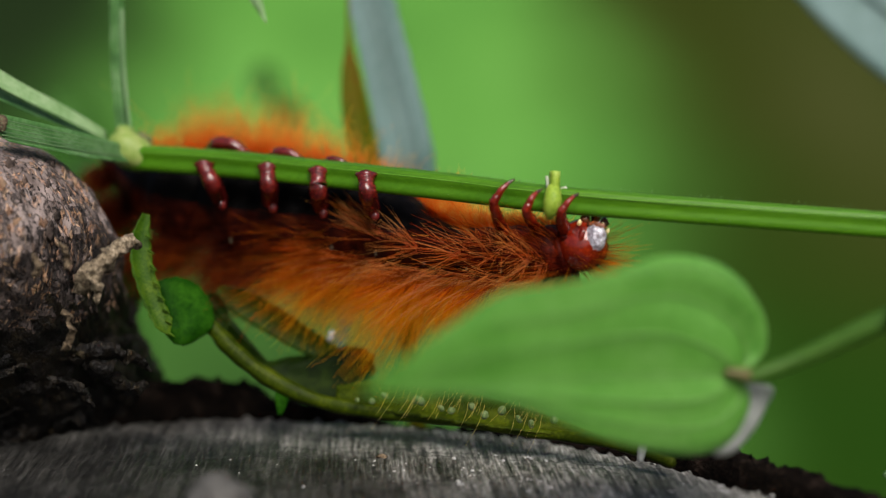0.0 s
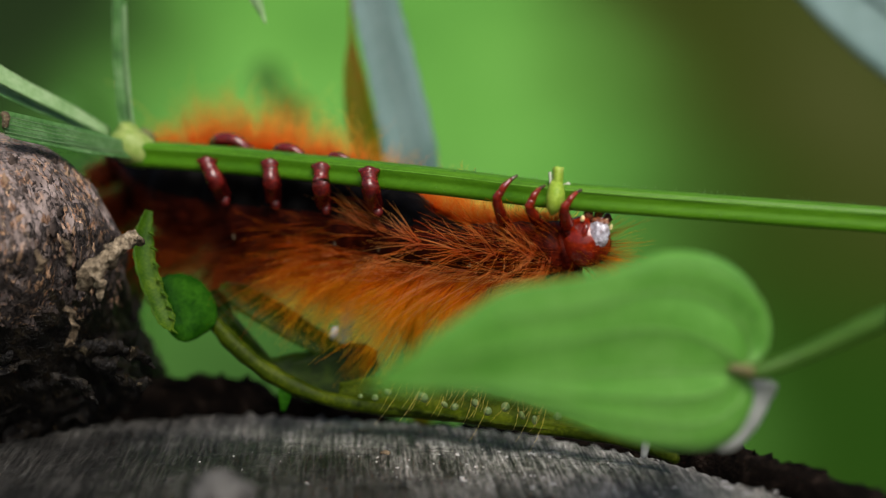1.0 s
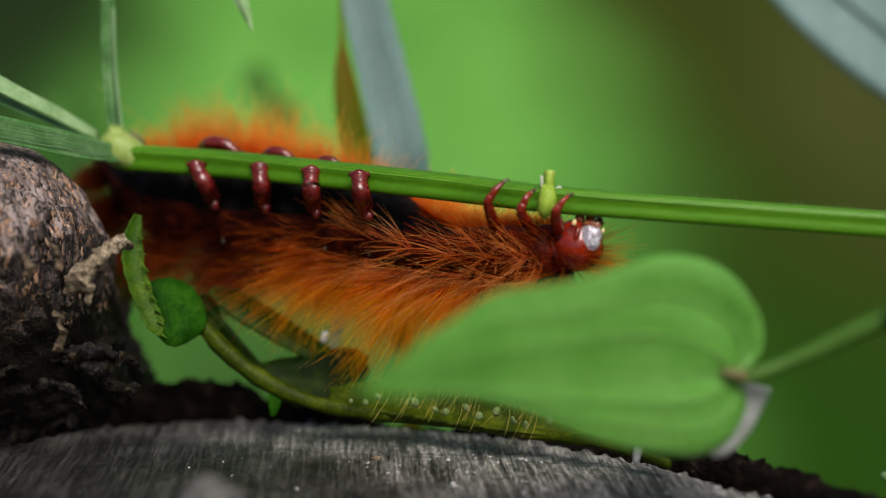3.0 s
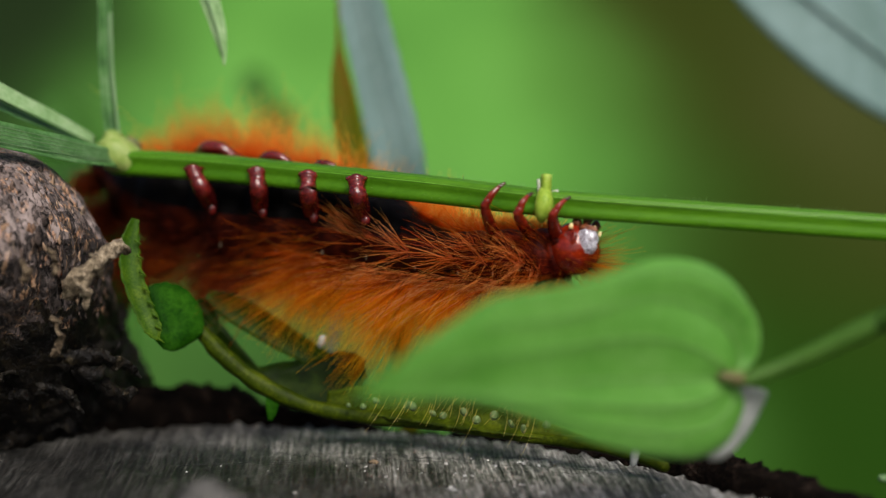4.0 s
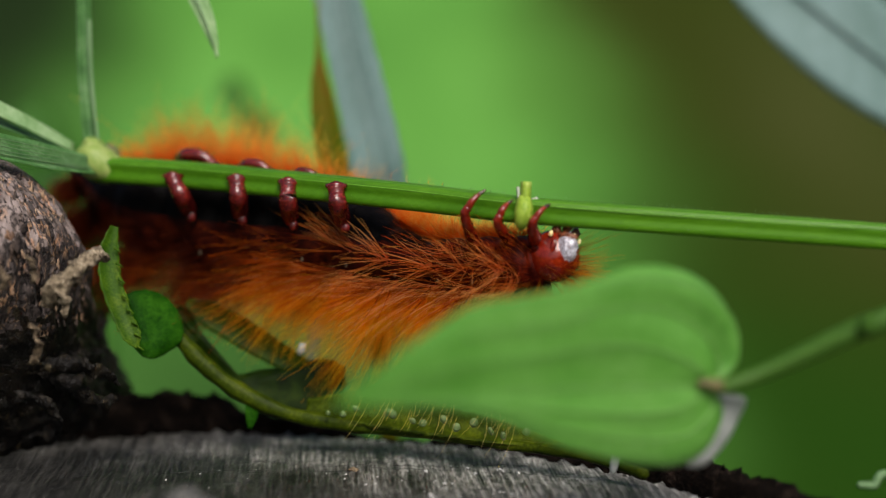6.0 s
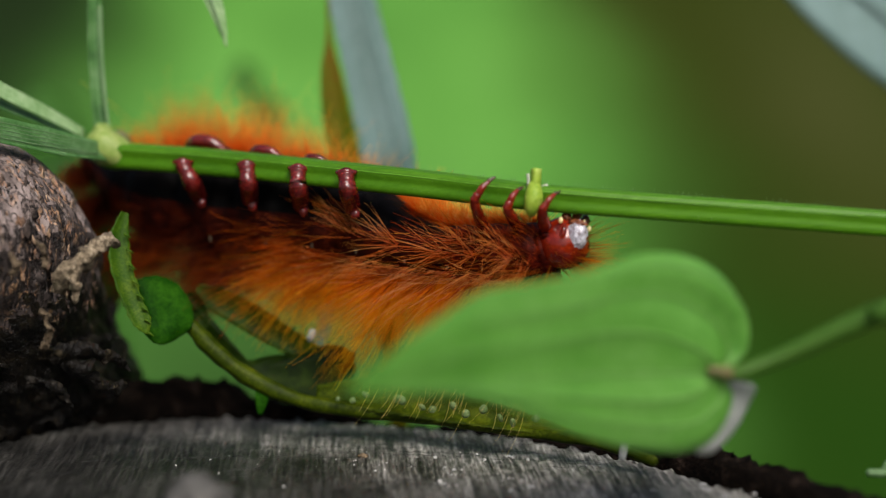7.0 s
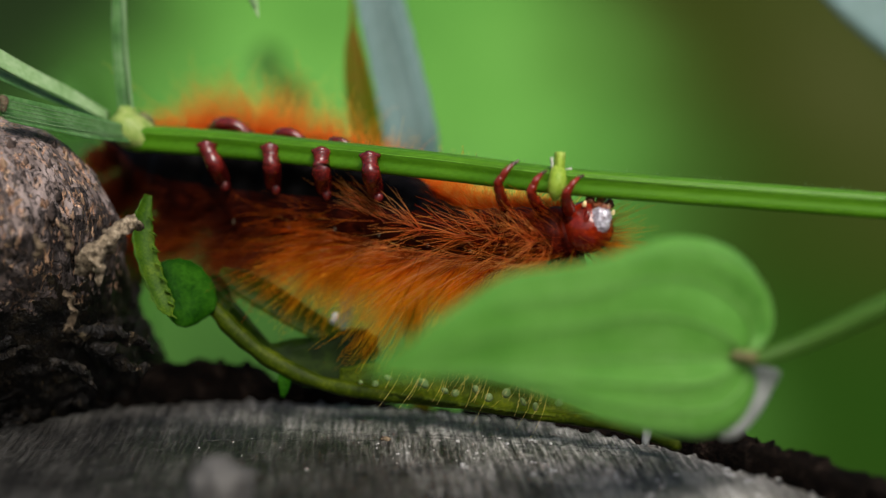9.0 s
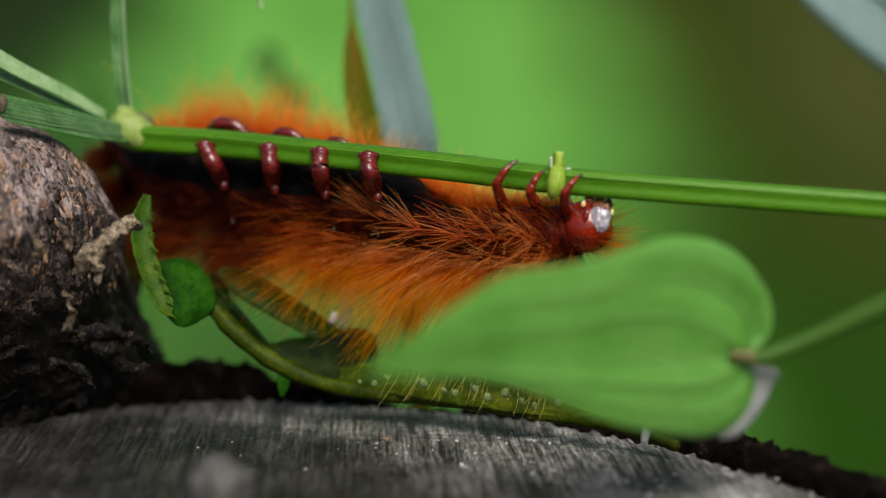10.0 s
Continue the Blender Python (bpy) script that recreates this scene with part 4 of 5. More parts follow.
            hairs.append(([start + d * L * s + bend * s * s for s in (0, 0.2, 0.4, 0.6, 0.8, 1.0)], rng.uniform(0.02, 0.036)))
        bristles("bristle_tuft", hairs, mat, cat)

    for seg in range(11):
        f = 8 + seg * 11.4
        front = seg >= 8
        long = 1.0 if not front else 0.72
        back = 0.75 if not front else 0.15 + 0.25 * (10 - seg)
        many = 1.0 if not front else 0.8
        for degrees, count, length, mat, spray in (
                (50, 20, 3.8, M_hair_rust, 0.42), (72, 22, 4.6, M_hair_rust, 0.42), (92, 50, 6.0, M_hair_rust, 0.40), (113, 150, 8.5, M_hair_rust, 0.36),
                (130, 300, 9.6, M_hair_orange, 0.30), (152, 340, 10.4, M_hair_orange, 0.30), (178, 160, 9.0, M_hair_orange, 0.35),
                (-56, 190, 4.5, M_hair_far, 0.40), (-72, 260, 6.5, M_hair_far, 0.40), (-92, 200, 8.2, M_hair_far, 0.40)):
            if degrees == 50 and seg < 6:
                continue
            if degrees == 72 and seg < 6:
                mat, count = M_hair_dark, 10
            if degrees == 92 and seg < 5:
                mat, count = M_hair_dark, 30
            k = 1.0 if degrees > 0 else 0.35
            upward = 0.75 if seg < 6 else 0.3
            if degrees == 113 and seg > 3:
                mat = M_hair_red if seg < 6 else M_hair_rust
            if degrees > 120 and seg == 4:
                mat, length = M_hair_red, length * 0.42
            if degrees == 92 and seg > 5:
                count = 9
            if 40 < degrees < 100 and seg > 5:
                count = count * 0.4
            if 40 < degrees < 120 and seg > 6:
                count, length = count * 0.4, length * 0.85
            if degrees > 140 and 4 <= seg <= 8:
                count, length = count * (1.0 if seg < 6 else 1.4), length * (0.44 if seg < 6 else 0.64 if seg == 6 else 1.08)
            if degrees == 130 and seg in (5, 6):
                length = length * 0.84
            # rear tufts: dark tail hair, then shade painted by darker bristles further forward
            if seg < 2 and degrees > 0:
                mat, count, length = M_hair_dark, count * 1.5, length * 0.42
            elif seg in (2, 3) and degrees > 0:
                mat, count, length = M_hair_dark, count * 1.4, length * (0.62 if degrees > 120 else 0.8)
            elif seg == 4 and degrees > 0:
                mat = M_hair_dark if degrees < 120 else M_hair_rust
            if degrees < 0:
                count = count * (0.15, 0.4, 0.7, 0.75, 0.45, 0.2, 0.7, 1.5, 1.4, 0.8, 0.5)[seg]
                length = length * (0.4, 0.7, 1.25, 1.3, 1.0, 0.75, 0.45, 0.75, 0.8, 0.7, 0.5)[seg]
            hang = 0.55 if degrees > 120 and 3 <= seg <= 8 else 1.0
            tuft(f, degrees, int(count * many), length * long * (0.75 if seg == 0 else 1), mat, back * k * hang, spray, (0.03, 0.055) if 100 < degrees < 120 or degrees < 0 else (0.02, 0.04), upward)
        if seg > 1:
            lean = (0.75 if seg < 9 else 0.35) - 0.1 * (seg == 10)
            reach = 6.2 if seg < 8 else 4.6
            fan, side_pull = (1.2, 0.55) if seg < 7 else (2.3, 0.85)
            if seg > 3:
                guard(f + 1, 64 if seg > 5 else 78, (10, 16, 24, 26, 24, 20, 18)[seg - 4], reach * (1.0 if seg > 5 else 0.75), lean, M_hair_tan if seg > 5 else M_hair_red, -0.4 if seg > 5 else 0.1, fan, side_pull)
            guard(f + 2, 112, 16 if seg < 4 else 30, reach * 1.25, lean, M_hair_tan if seg > 5 else M_hair_red, 0.25, fan, side_pull)
            if seg > 3:
                guard(f + 1, 128, 30 if seg > 5 else 18, reach * (1.75 if seg > 5 else 1.05), lean, M_hair_tan, 0.4)
    # long pale single hairs combed back along the flank
    for f, degrees, count, reach in ((68, 104, 7, 8.5), (74, 116, 9, 9.0), (82, 102, 9, 9.0), (86, 118, 11, 9.5), (94, 104, 9, 8.5), (98, 118, 12, 9.5), (106, 112, 10, 8.0)):
        hairs = []
        for k in range(count):
            start, way, tangent, r = skin(f + rng.normal(0, 2.5), (degrees + rng.normal(0, 7)) * flip, 0.98)
            d = unit(way * rng.uniform(0.5, 0.8) - tangent * rng.uniform(0.9, 1.4) + rng.normal(0, 0.12, 3) + down * rng.uniform(0.0, 0.35))
            L = reach * rng.triangular(0.5, 0.85, 1.15)
            hairs.append(([start + d * L * t + (down * 0.12 - tangent * 0.1) * L * t * t for t in (0, 0.2, 0.4, 0.6, 0.8, 1.0)], rng.uniform(0.024, 0.038)))
        bristles("bristle_tuft", hairs, M_hair_pale, cat)
    # short stiff hairs round the neck and between the legs
    for f, degrees, count, reach, bias in ((104, 38, 9, 3.2, -0.5), (112, 36, 9, 3.0, -0.5), (119, 44, 10, 3.2, -0.4), (124, 62, 12, 3.6, -0.3), (127, 84, 12, 3.6, 0.0),
                                           (124, 104, 12, 4.0, 0.2), (118, 122, 12, 5.0, 0.4), (128, 124, 10, 4.2, 0.4)):
        guard(f, degrees, count + 5, reach, 0.2, M_hair_tan, bias, 2.6, 0.9)
    # pale breathing spots along the flank
    for seg in range(3, 10):
        root, way, tangent, r = skin(11 + seg * 11.4, 92 * flip, 1.0)
        bm = bmesh.new()
        blob(bm, tuple(root), (0.11, 0.11, 0.26), rough=0.1, detail=2)
        part("spiracle", bm, M_flake, cat, "pale breathing spot")

    # clasping prolegs on the near row, base to foot
    for base, knee, foot in (((-22.34, 166.95, 23.65), (-22.73, 164.18, 25.50), (-23.61, 164.71, 27.15)), ((-16.94, 164.51, 23.55), (-16.80, 161.76, 25.50), (-16.99, 162.29, 27.12)),
                             ((-11.69, 162.14, 23.23), (-11.75, 159.39, 25.16), (-11.77, 159.94, 26.92)), ((-6.52, 159.62, 23.27), (-6.83, 156.87, 25.23), (-7.01, 157.38, 26.70))):
        base, knee, foot = np.array(base), np.array(knee), np.array(foot)
        bm = bmesh.new()
        tube(bm, [(*base, 0.85), (*(0.5 * (base + knee)), 0.9), (*knee, 0.92), (*(0.4 * knee + 0.6 * foot), 0.8), (*foot, 0.85)], 14, 6)
        leg = part("proleg", bm, M_proleg, cat, "glossy dark red clasping leg")
        bm = bmesh.new()
        tube(bm, [(*(foot + (-0.92, 0.2, 0.2)), 0.2), (*(foot + (-0.55, -0.1, 0.15)), 0.36), (*(foot + (0, -0.25, 0.3)), 0.42), (*(foot + (0.6, -0.1, 0.15)), 0.36), (*(foot + (0.97, 0.2, 0.22)), 0.2)], 8)
        part("foot", bm, M_proleg, leg)
        bm = bmesh.new()
        blob(bm, tuple(base + (0.3, -0.7, -0.55)), (0.5, 0.45, 0.6), rough=0.15, detail=2)
        part("joint", bm, M_proleg, leg)
    # prolegs of the far row, looking over the stem
    for c, s in ((np.array((-21.63, 168.37, 28.71)), 1.0), (np.array((-15.31, 165.25, 28.07)), 0.8), (np.array((-10.13, 162.66, 27.59)), 0.6)):
        bm = bmesh.new()
        tube(bm, [(*(c + np.array((-2.0, 2.6, -0.2)) * s), 0.75 * s), (*(c + np.array((-1.0, 0.8, 0.45)) * s), 0.72 * s), (*(c + np.array((0.5, 0, 0.35)) * s), 0.66 * s), (*(c + np.array((1.9, -0.3, -0.7)) * s), 0.55 * s)], 12, 6)
        leg = part("proleg", bm, M_proleg, cat, "glossy dark red clasping leg")
        bm = bmesh.new()
        tube(bm, [(*(c + np.array((1.2, -0.7, -0.3)) * s), 0.3 * s), (*(c + np.array((1.9, -0.6, -0.7)) * s), 0.45 * s), (*(c + np.array((2.2, 0.3, -0.5)) * s), 0.3 * s)], 8)
        part("foot", bm, M_proleg, leg)
    # true legs by the head
    for line in (((6.02, 153.50, 22.11, 0.72), (5.39, 150.78, 23.57, 0.55), (5.03, 149.56, 24.94, 0.44), (5.68, 149.22, 26.11, 0.32), (6.92, 149.66, 27.09, 0.1)),
                 ((9.34, 152.51, 22.22, 0.72), (8.45, 149.94, 23.35, 0.55), (7.98, 148.86, 24.29, 0.44), (8.42, 148.71, 25.39, 0.32), (9.42, 149.33, 26.20, 0.1)),
                 ((11.76, 151.16, 21.96, 0.76), (11.23, 149.13, 23.34, 0.57), (11.15, 148.25, 24.26, 0.43), (11.70, 148.17, 25.13, 0.3), (12.75, 148.68, 25.85, 0.1))):
        line = list(line)
        bm = bmesh.new()
        tube(bm, line[:3] + [tuple(0.6 * np.array(line[3]) + 0.4 * np.array(line[2]))], 12, 6, knots=0.12)
        leg = part("true_leg", bm, M_chitin, cat, "shiny red-brown hooked leg")
        bm = bmesh.new()
        tube(bm, [tuple(0.6 * np.array(line[3]) + 0.4 * np.array(line[2])), line[3], tuple(0.45 * np.array(line[3]) + 0.55 * np.array(line[4]) + np.array((-0.05, 0, 0.08, 0)))], 10)
        part("shin", bm, M_chitin, leg)
        bm = bmesh.new()
        tube(bm, [tuple(0.45 * np.array(line[3]) + 0.55 * np.array(line[4]) + np.array((-0.05, 0, 0.08, 0))), line[4]], 8)
        part("claw", bm, M_claw, leg, "dark pointed claw")
        bm = bmesh.new()
        blob(bm, tuple(np.array(line[0][:3]) + (0, -0.9, -0.3)), (0.62, 0.5, 0.5), rough=0.3, detail=3)
        part("hip", bm, M_thorax, leg)

    # head
    bm = bmesh.new()
    blob(bm, (13.35, 151.40, 20.78), (2.4, 2.45, 2.5), (0, 0, 0), 0.05, 0.6, 4)
    head = part("head", bm, M_head, cat, "shiny red-brown head capsule")
    # face plate, its pale tone a painted reflection
    bm = bmesh.new()
    blob(bm, (14.36, 150.00, 21.58), (1.05, 1.05, 1.55), (0, 14, -30), 0.10, 1.2, 5)
    for v in bm.verts:
        q = v.co / MM
        v.co += Vector((0, -1, 0)) * (0.12 * abs(noise.noise(q * 2.4)) + 0.07 * abs(noise.noise(q * 6.0))) * MM
    part("face", bm, M_face, head, "pale face plate, sky reflection in its colour")
    # added red stripe where the head has a pinkish highlight
    bm = bmesh.new()
    blob(bm, (13.07, 149.51, 21.74), (0.35, 0.45, 1.0), (0, 12, 0), 0.1, 1, 3)
    part("cheek", bm, M_chitin, head, "red stripe standing in for a cheek highlight")
    bm = bmesh.new()
    blob(bm, (14.52, 149.77, 22.85), (0.85, 0.5, 0.32), (0, 10, -20), 0.4, 1.6, 4)
    part("labrum", bm, M_mandible, head, "brown upper lip")
    for c, a in (((13.57, 150.74, 23.26), -25), ((14.55, 151.15, 23.32), 20), ((15.33, 151.69, 22.84), 40)):
        bm = bmesh.new()
        blob(bm, c, (0.42, 0.45, 0.5), (0, a, 0), 0.6, 1.6, 3)
        part("mandible", bm, M_mandible, head, "brown jagged mouthpart")
    for (x, y, z), r in (((12.87, 149.71, 23.12), 0.2), ((15.53, 150.00, 22.31), 0.14), ((14.98, 149.67, 22.86), 0.12)):
        bm = bmesh.new()
        tube(bm, [(x, y, z - 0.2, r), (x + 0.05, y, z + 0.02, r), (x + 0.1, y, z + 0.2, r * 0.6)], 8)
        part("palp", bm, M_cream, head, "cream feeler")
    bm = bmesh.new()
    for k in range(6):
        a = 1.1 * k
        x, y, z = (12.26, 149.31, 19.59)
        blob(bm, (x + 0.36 * math.cos(a), y, z + 0.3 * math.sin(a)), (0.06, 0.06, 0.06), rough=0, detail=2)
    part("eyes", bm, M_claw, head)
    # hairs over the head and collar
    rng2 = np.random.RandomState(8)
    hairs = []
    centre = np.array((13.35, 151.40, 20.78))
    for k in range(260):
        d = unit(rng2.normal(0, 0.8, 3) + (1.0, -0.1, -0.9))
        root = centre + d * 2.3
        L = rng2.triangular(1.0, 1.8, 4.8)
        way = unit(d + (0.5, 0, 0.1) + rng2.normal(0, 0.15, 3))
        hairs.append(([root + way * L * s + np.array((0.05, 0, 0.14)) * L * s * s for s in (0, 0.35, 0.7, 1)], 0.02))
    bristles("head_bristles", hairs, M_hair_red, head)
    hairs = []
    for k in range(260):
        f = rng2.uniform(98, 136)
        root, way, tangent, r = skin(f, rng2.uniform(15, 165) * flip, 0.98)
        L = rng2.uniform(2.2, 5.0)
        d = unit(way - tangent * rng2.normal(0.35, 0.35) + rng2.normal(0, 0.3, 3) + (-0.3, -0.1, 0.4))
        hairs.append(([root + d * L * s - tangent * 0.25 * L * s * s for s in (0, 0.25, 0.5, 0.75, 1)], rng2.uniform(0.02, 0.036)))
    bristles("collar_bristles", hairs, M_hair_rust, cat)
    hairs = []
    for k in range(700):
        root, way, tangent, r = skin(rng2.uniform(98, 137), rng2.uniform(112, 190) * flip, 0.98)
        L = rng2.triangular(1.5, 3.2, 5.5)
        d = unit(way - tangent * rng2.normal(0.25, 0.35) + rng2.normal(0, 0.3, 3) + (0, -0.1, -0.2))
        hairs.append(([root + d * L * s - tangent * 0.2 * L * s * s for s in (0, 0.33, 0.66, 1)], rng2.uniform(0.02, 0.034)))
    bristles("collar_bristles", hairs, M_hair_red, cat)


build_caterpillar()


# ---- heart-shaped leaf in front ----
UPPER = [(24.18, 130.71, 12.95), (25.95, 131.29, 13.70), (27.00, 131.66, 14.99), (27.20, 131.73, 16.79), (26.50, 131.52, 18.90), (25.10, 131.02, 20.50), (22.90, 130.17, 22.00), (20.29, 128.89, 22.83), (17.38, 127.14, 22.98), (14.51, 125.09, 22.34), (11.50, 122.90, 21.84), (7.93, 120.39, 21.71), (4.50, 118.01, 21.46), (1.19, 115.16, 19.89), (-1.97, 112.23, 18.11), (-5.18, 109.27, 16.29)]
LOWER = [(24.18, 130.71, 12.76), (25.29, 131.14, 11.74), (25.92, 131.37, 10.28), (25.51, 131.19, 8.49), (24.16, 130.65, 6.98), (21.33, 129.28, 6.45), (18.36, 127.66, 7.01), (14.93, 125.26, 8.23), (11.61, 122.90, 9.85), (7.99, 120.39, 11.86), (4.52, 118.01, 13.40), (1.19, 115.16, 14.50), (-1.98, 112.23, 15.16), (-5.18, 109.27, 16.21)]
MIDRIB = [(24.18, 130.71, 12.86), (20.71, 129.02, 13.12), (15.82, 125.94, 13.78), (10.20, 121.90, 14.37), (4.52, 118.01, 14.79), (-0.42, 113.70, 15.39), (-5.18, 109.27, 16.25)]


def build_heart_leaf():
    leaf = thing("heart_leaf", (118, 120, -300), "bright green heart-shaped leaf on a long petiole", "leaf")
    facing = unit((0.5, -0.85, 0.15))

    def even(points, count):
        """The same curve with its points at even distances."""
        line = np.array(smooth(points, 14))
        run = np.concatenate([[0], np.cumsum(np.linalg.norm(np.diff(line, axis=0), axis=1))])
        return [np.array([np.interp(t * run[-1], run, line[:, k]) for k in range(3)]) for t in np.linspace(0, 1, count)]

    rows, across = 70, 22
    upper, lower, middle = even(UPPER, rows + 1), even(LOWER, rows + 1), even(MIDRIB, rows + 1)

    def at(i, v, lift=0.0):
        """v runs from the lower edge (-1) over the midrib to the upper edge (1); veins follow it."""
        s = i / rows
        p = middle[i] + ((upper[i] if v > 0 else lower[i]) - middle[i]) * abs(v)
        w = abs(v)
        fade = min(1.0, s / 0.10) * min(1.0, (1 - s) / 0.25)
        h = 1.0 * w * (1 - w) + 0.03 * math.cos(2 * math.pi * w * 3.0)
        near = max(0.0, 1 - s / 0.5)
        if v > 0:
            h -= near * (0.75 * math.exp(-((v - 0.66) / 0.11) ** 2) - 0.6 * math.exp(-((v - 0.86) / 0.09) ** 2) + 1.8 * max(0.0, (v - 0.84) / 0.16) ** 2)
        else:
            h -= near * (0.22 * math.exp(-((w - 0.6) / 0.16) ** 2) + 0.9 * max(0.0, (w - 0.8) / 0.2) ** 2)
        h += 0.35 * noise.noise(Vector(p) * 0.16)
        return p + facing * (h * fade + lift)

    bm = bmesh.new()
    faces = []
    for lift in (0.0, -0.3):
        grid = [[bm.verts.new(Vector(at(i, v / across, lift if abs(v) < across else lift * 0.4) * MM)) for v in range(-across, across + 1)] for i in range(rows + 1)]
        for one, two in zip(grid, grid[1:]):
            for k in range(2 * across):
                bm.faces.new((one[k], one[k + 1], two[k + 1], two[k]))
        faces.append(grid)
    for edge in (0, -1):
        for i in range(rows):
            bm.faces.new((faces[0][i][edge], faces[0][i + 1][edge], faces[1][i + 1][edge], faces[1][i][edge]))
    bmesh.ops.remove_doubles(bm, verts=bm.verts, dist=1e-6)
    blade = part("blade", bm, M_heart, leaf)
    for v, last in ((0.0, 68), (0.34, 62), (0.66, 52), (0.9, 34), (-0.34, 62), (-0.66, 50)):
        bm = bmesh.new()
        tube(bm, [(*at(i, v, 0.04), 0.16 - 0.0016 * i) for i in range(2, last, 3)], 8, 2)
        part("vein", bm, M_heart_vein, blade)
    bm = bmesh.new()
    tube(bm, [(23.12, 129.40, 13.31, 0.25), (24.58, 129.90, 12.98, 0.55), (26.22, 130.60, 12.55, 0.50)], 10)
    part("joint", bm, M_pink, leaf, "reddish leaf joint")
    bm = bmesh.new()
    tube(bm, [(25.24, 130.00, 12.72, 0.60), (28.57, 130.00, 14.01, 0.72), (31.59, 129.50, 15.52, 0.82), (35.67, 128.50, 17.70, 0.92), (41.89, 127.00, 20.49, 0.99)] + [(88, 132, 38, 1.1), (110, 122, 0, 1.2), (118, 120, -301, 1.4)], 12, 10)
    part("petiole", bm, M_petiole, leaf, "green leaf stalk")
    bm = bmesh.new()
    sheet(bm, [(24.52, 131.20, 11.91), (26.28, 132.00, 11.74), (27.75, 133.0, 11.1), (27.0, 132.7, 9.5), (26.0, 132.20, 7.8), (24.5, 131.60, 6.3), (23.3, 131.00, 5.95), (22.4, 130.50, 6.55), (23.62, 131.00, 9.24)], (25.0, 131.80, 9.6), (0.1, -0.5, 0.2), 0.3, 5, 5)
    part("curled_lobe", bm, M_white_lobe, leaf, "whitish curled leaf lobe")


build_heart_leaf()


# ---- low plant along the stump's rim ----
def build_low_plant():
    plant = thing("creeping_weed", (15.48, 149.25, 2.60), "low green weed with toothed leaves lying on the stump", "weed")
    bm = bmesh.new()
    tube(bm, [(-23.58, 162.50, 12.04, 0.5), (-22.47, 162.40, 10.80, 0.85), (-20.27, 161.60, 8.65, 0.95), (-16.85, 160.80, 6.20, 0.95), (-11.75, 159.60, 4.15, 0.85), (-4.64, 157.92, 3.26, 0.7), (2.51, 155.86, 2.96, 0.6), (8.91, 153.28, 2.53, 0.6), (15.53, 149.74, 2.48, 0.6), (21.18, 145.08, 1.66, 0.5)], 12, 10, 5, 0.15, knots=0.12)
    part("stalk", bm, M_olive, plant, "olive-green knotty stalk")
    bm = bmesh.new()
    ribbon(bm, [(-23.73, 166.47, 13.75, 0.4), (-22.62, 165.83, 12.81, 0.75), (-22.04, 165.10, 11.19, 0.65), (-22.08, 163.87, 9.67, 0.25)], (0, -1, 0.1), 0.4, 0.3, 8, 0.15, 18)
    part("leaf_base", bm, M_olive_shade, plant)
    bm = bmesh.new()
    ribbon(bm, [(-28.72, 160.17, 22.82, 0.4), (-29.2, 159.33, 20.43, 0.9), (-28.95, 158.45, 17.79, 1.05), (-27.8, 157.50, 14.62, 0.95), (-26.7, 156.70, 12.54, 0.85), (-26.14, 156.55, 11.47, 0.1)], (0.45, -1, 0.1), 0.3, 0.25, 14, 0.10, 22)
    toothed = part("toothed_leaf", bm, M_toothed, plant, "curled toothed leaf with tiny spines")
    for x, y, z, size in ((-28.35, 158.9, 20.6, 0.5), (-28.1, 158.4, 19.2, 0.6), (-27.85, 158.0, 17.7, 0.7), (-27.5, 157.6, 16.2, 0.65), (-27.0, 157.2, 14.9, 0.6), (-26.5, 156.9, 13.7, 0.55), (-26.2, 156.6, 12.6, 0.5), (-26.0, 156.5, 11.4, 0.5)):
        bm = bmesh.new()
        tube(bm, [(x - 0.2, y + 0.1, z + 0.2, 0.14), (x + 0.2, y, z, 0.1), (x + 0.2 + 0.5 * size, y - 0.05, z - 0.35 * size, 0.02)], 7, 3)
        part("spine", bm, M_toothed, toothed)
    bm = bmesh.new()
    sheet(bm, [(-28.63, 160.92, 13.78), (-27.94, 161.75, 16.08), (-26.20, 162.81, 16.49), (-24.14, 163.14, 15.19), (-22.73, 162.44, 13.14), (-22.64, 161.57, 11.24), (-24.24, 160.85, 10.46), (-26.18, 160.48, 10.64), (-27.66, 160.14, 11.83)], (-25.3, 160.8, 12.2), (0, -0.8, -0.5), 0.2, 12, 6, 2.2, 0.02)
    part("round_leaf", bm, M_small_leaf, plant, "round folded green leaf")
    bm = bmesh.new()
    ribbon(bm, [(-22.6, 165.80, 14.5, 0.4), (-20.6, 166.00, 13.4, 1.3), (-18.0, 166.00, 11.9, 1.5), (-14.4, 166.00, 9.6, 1.35), (-10.78, 166.00, 7.5, 1.0), (-7.84, 166.00, 5.76, 0.3)], (0.1, -1, 0.1), 0.3, 0.3, 10, 0.03, 40)
    part("side_leaf", bm, M_olive_mid, plant, "olive-green narrow side leaf")
    bm = bmesh.new()
    sheet(bm, [(-23.08, 165.50, 12.69), (-21.71, 165.50, 12.10), (-21.11, 165.00, 10.50), (-19.81, 165.00, 9.04), (-18.52, 165.00, 7.75), (-17.26, 165.00, 7.17), (-15.29, 165.50, 7.53), (-11.87, 166.00, 7.83), (-9.15, 166.00, 8.47), (-6.82, 165.50, 7.62), (-7.04, 164.50, 4.43), (-9.18, 163.50, 2.79), (-13.17, 163.50, 3.97), (-17.19, 164.00, 5.62), (-21.26, 165.00, 8.46), (-22.89, 165.50, 10.71)], (-16.66, 164.60, 6.19), (0, -0.5, 0.2), 0.3, 6, 6, 0.5, 0.03)
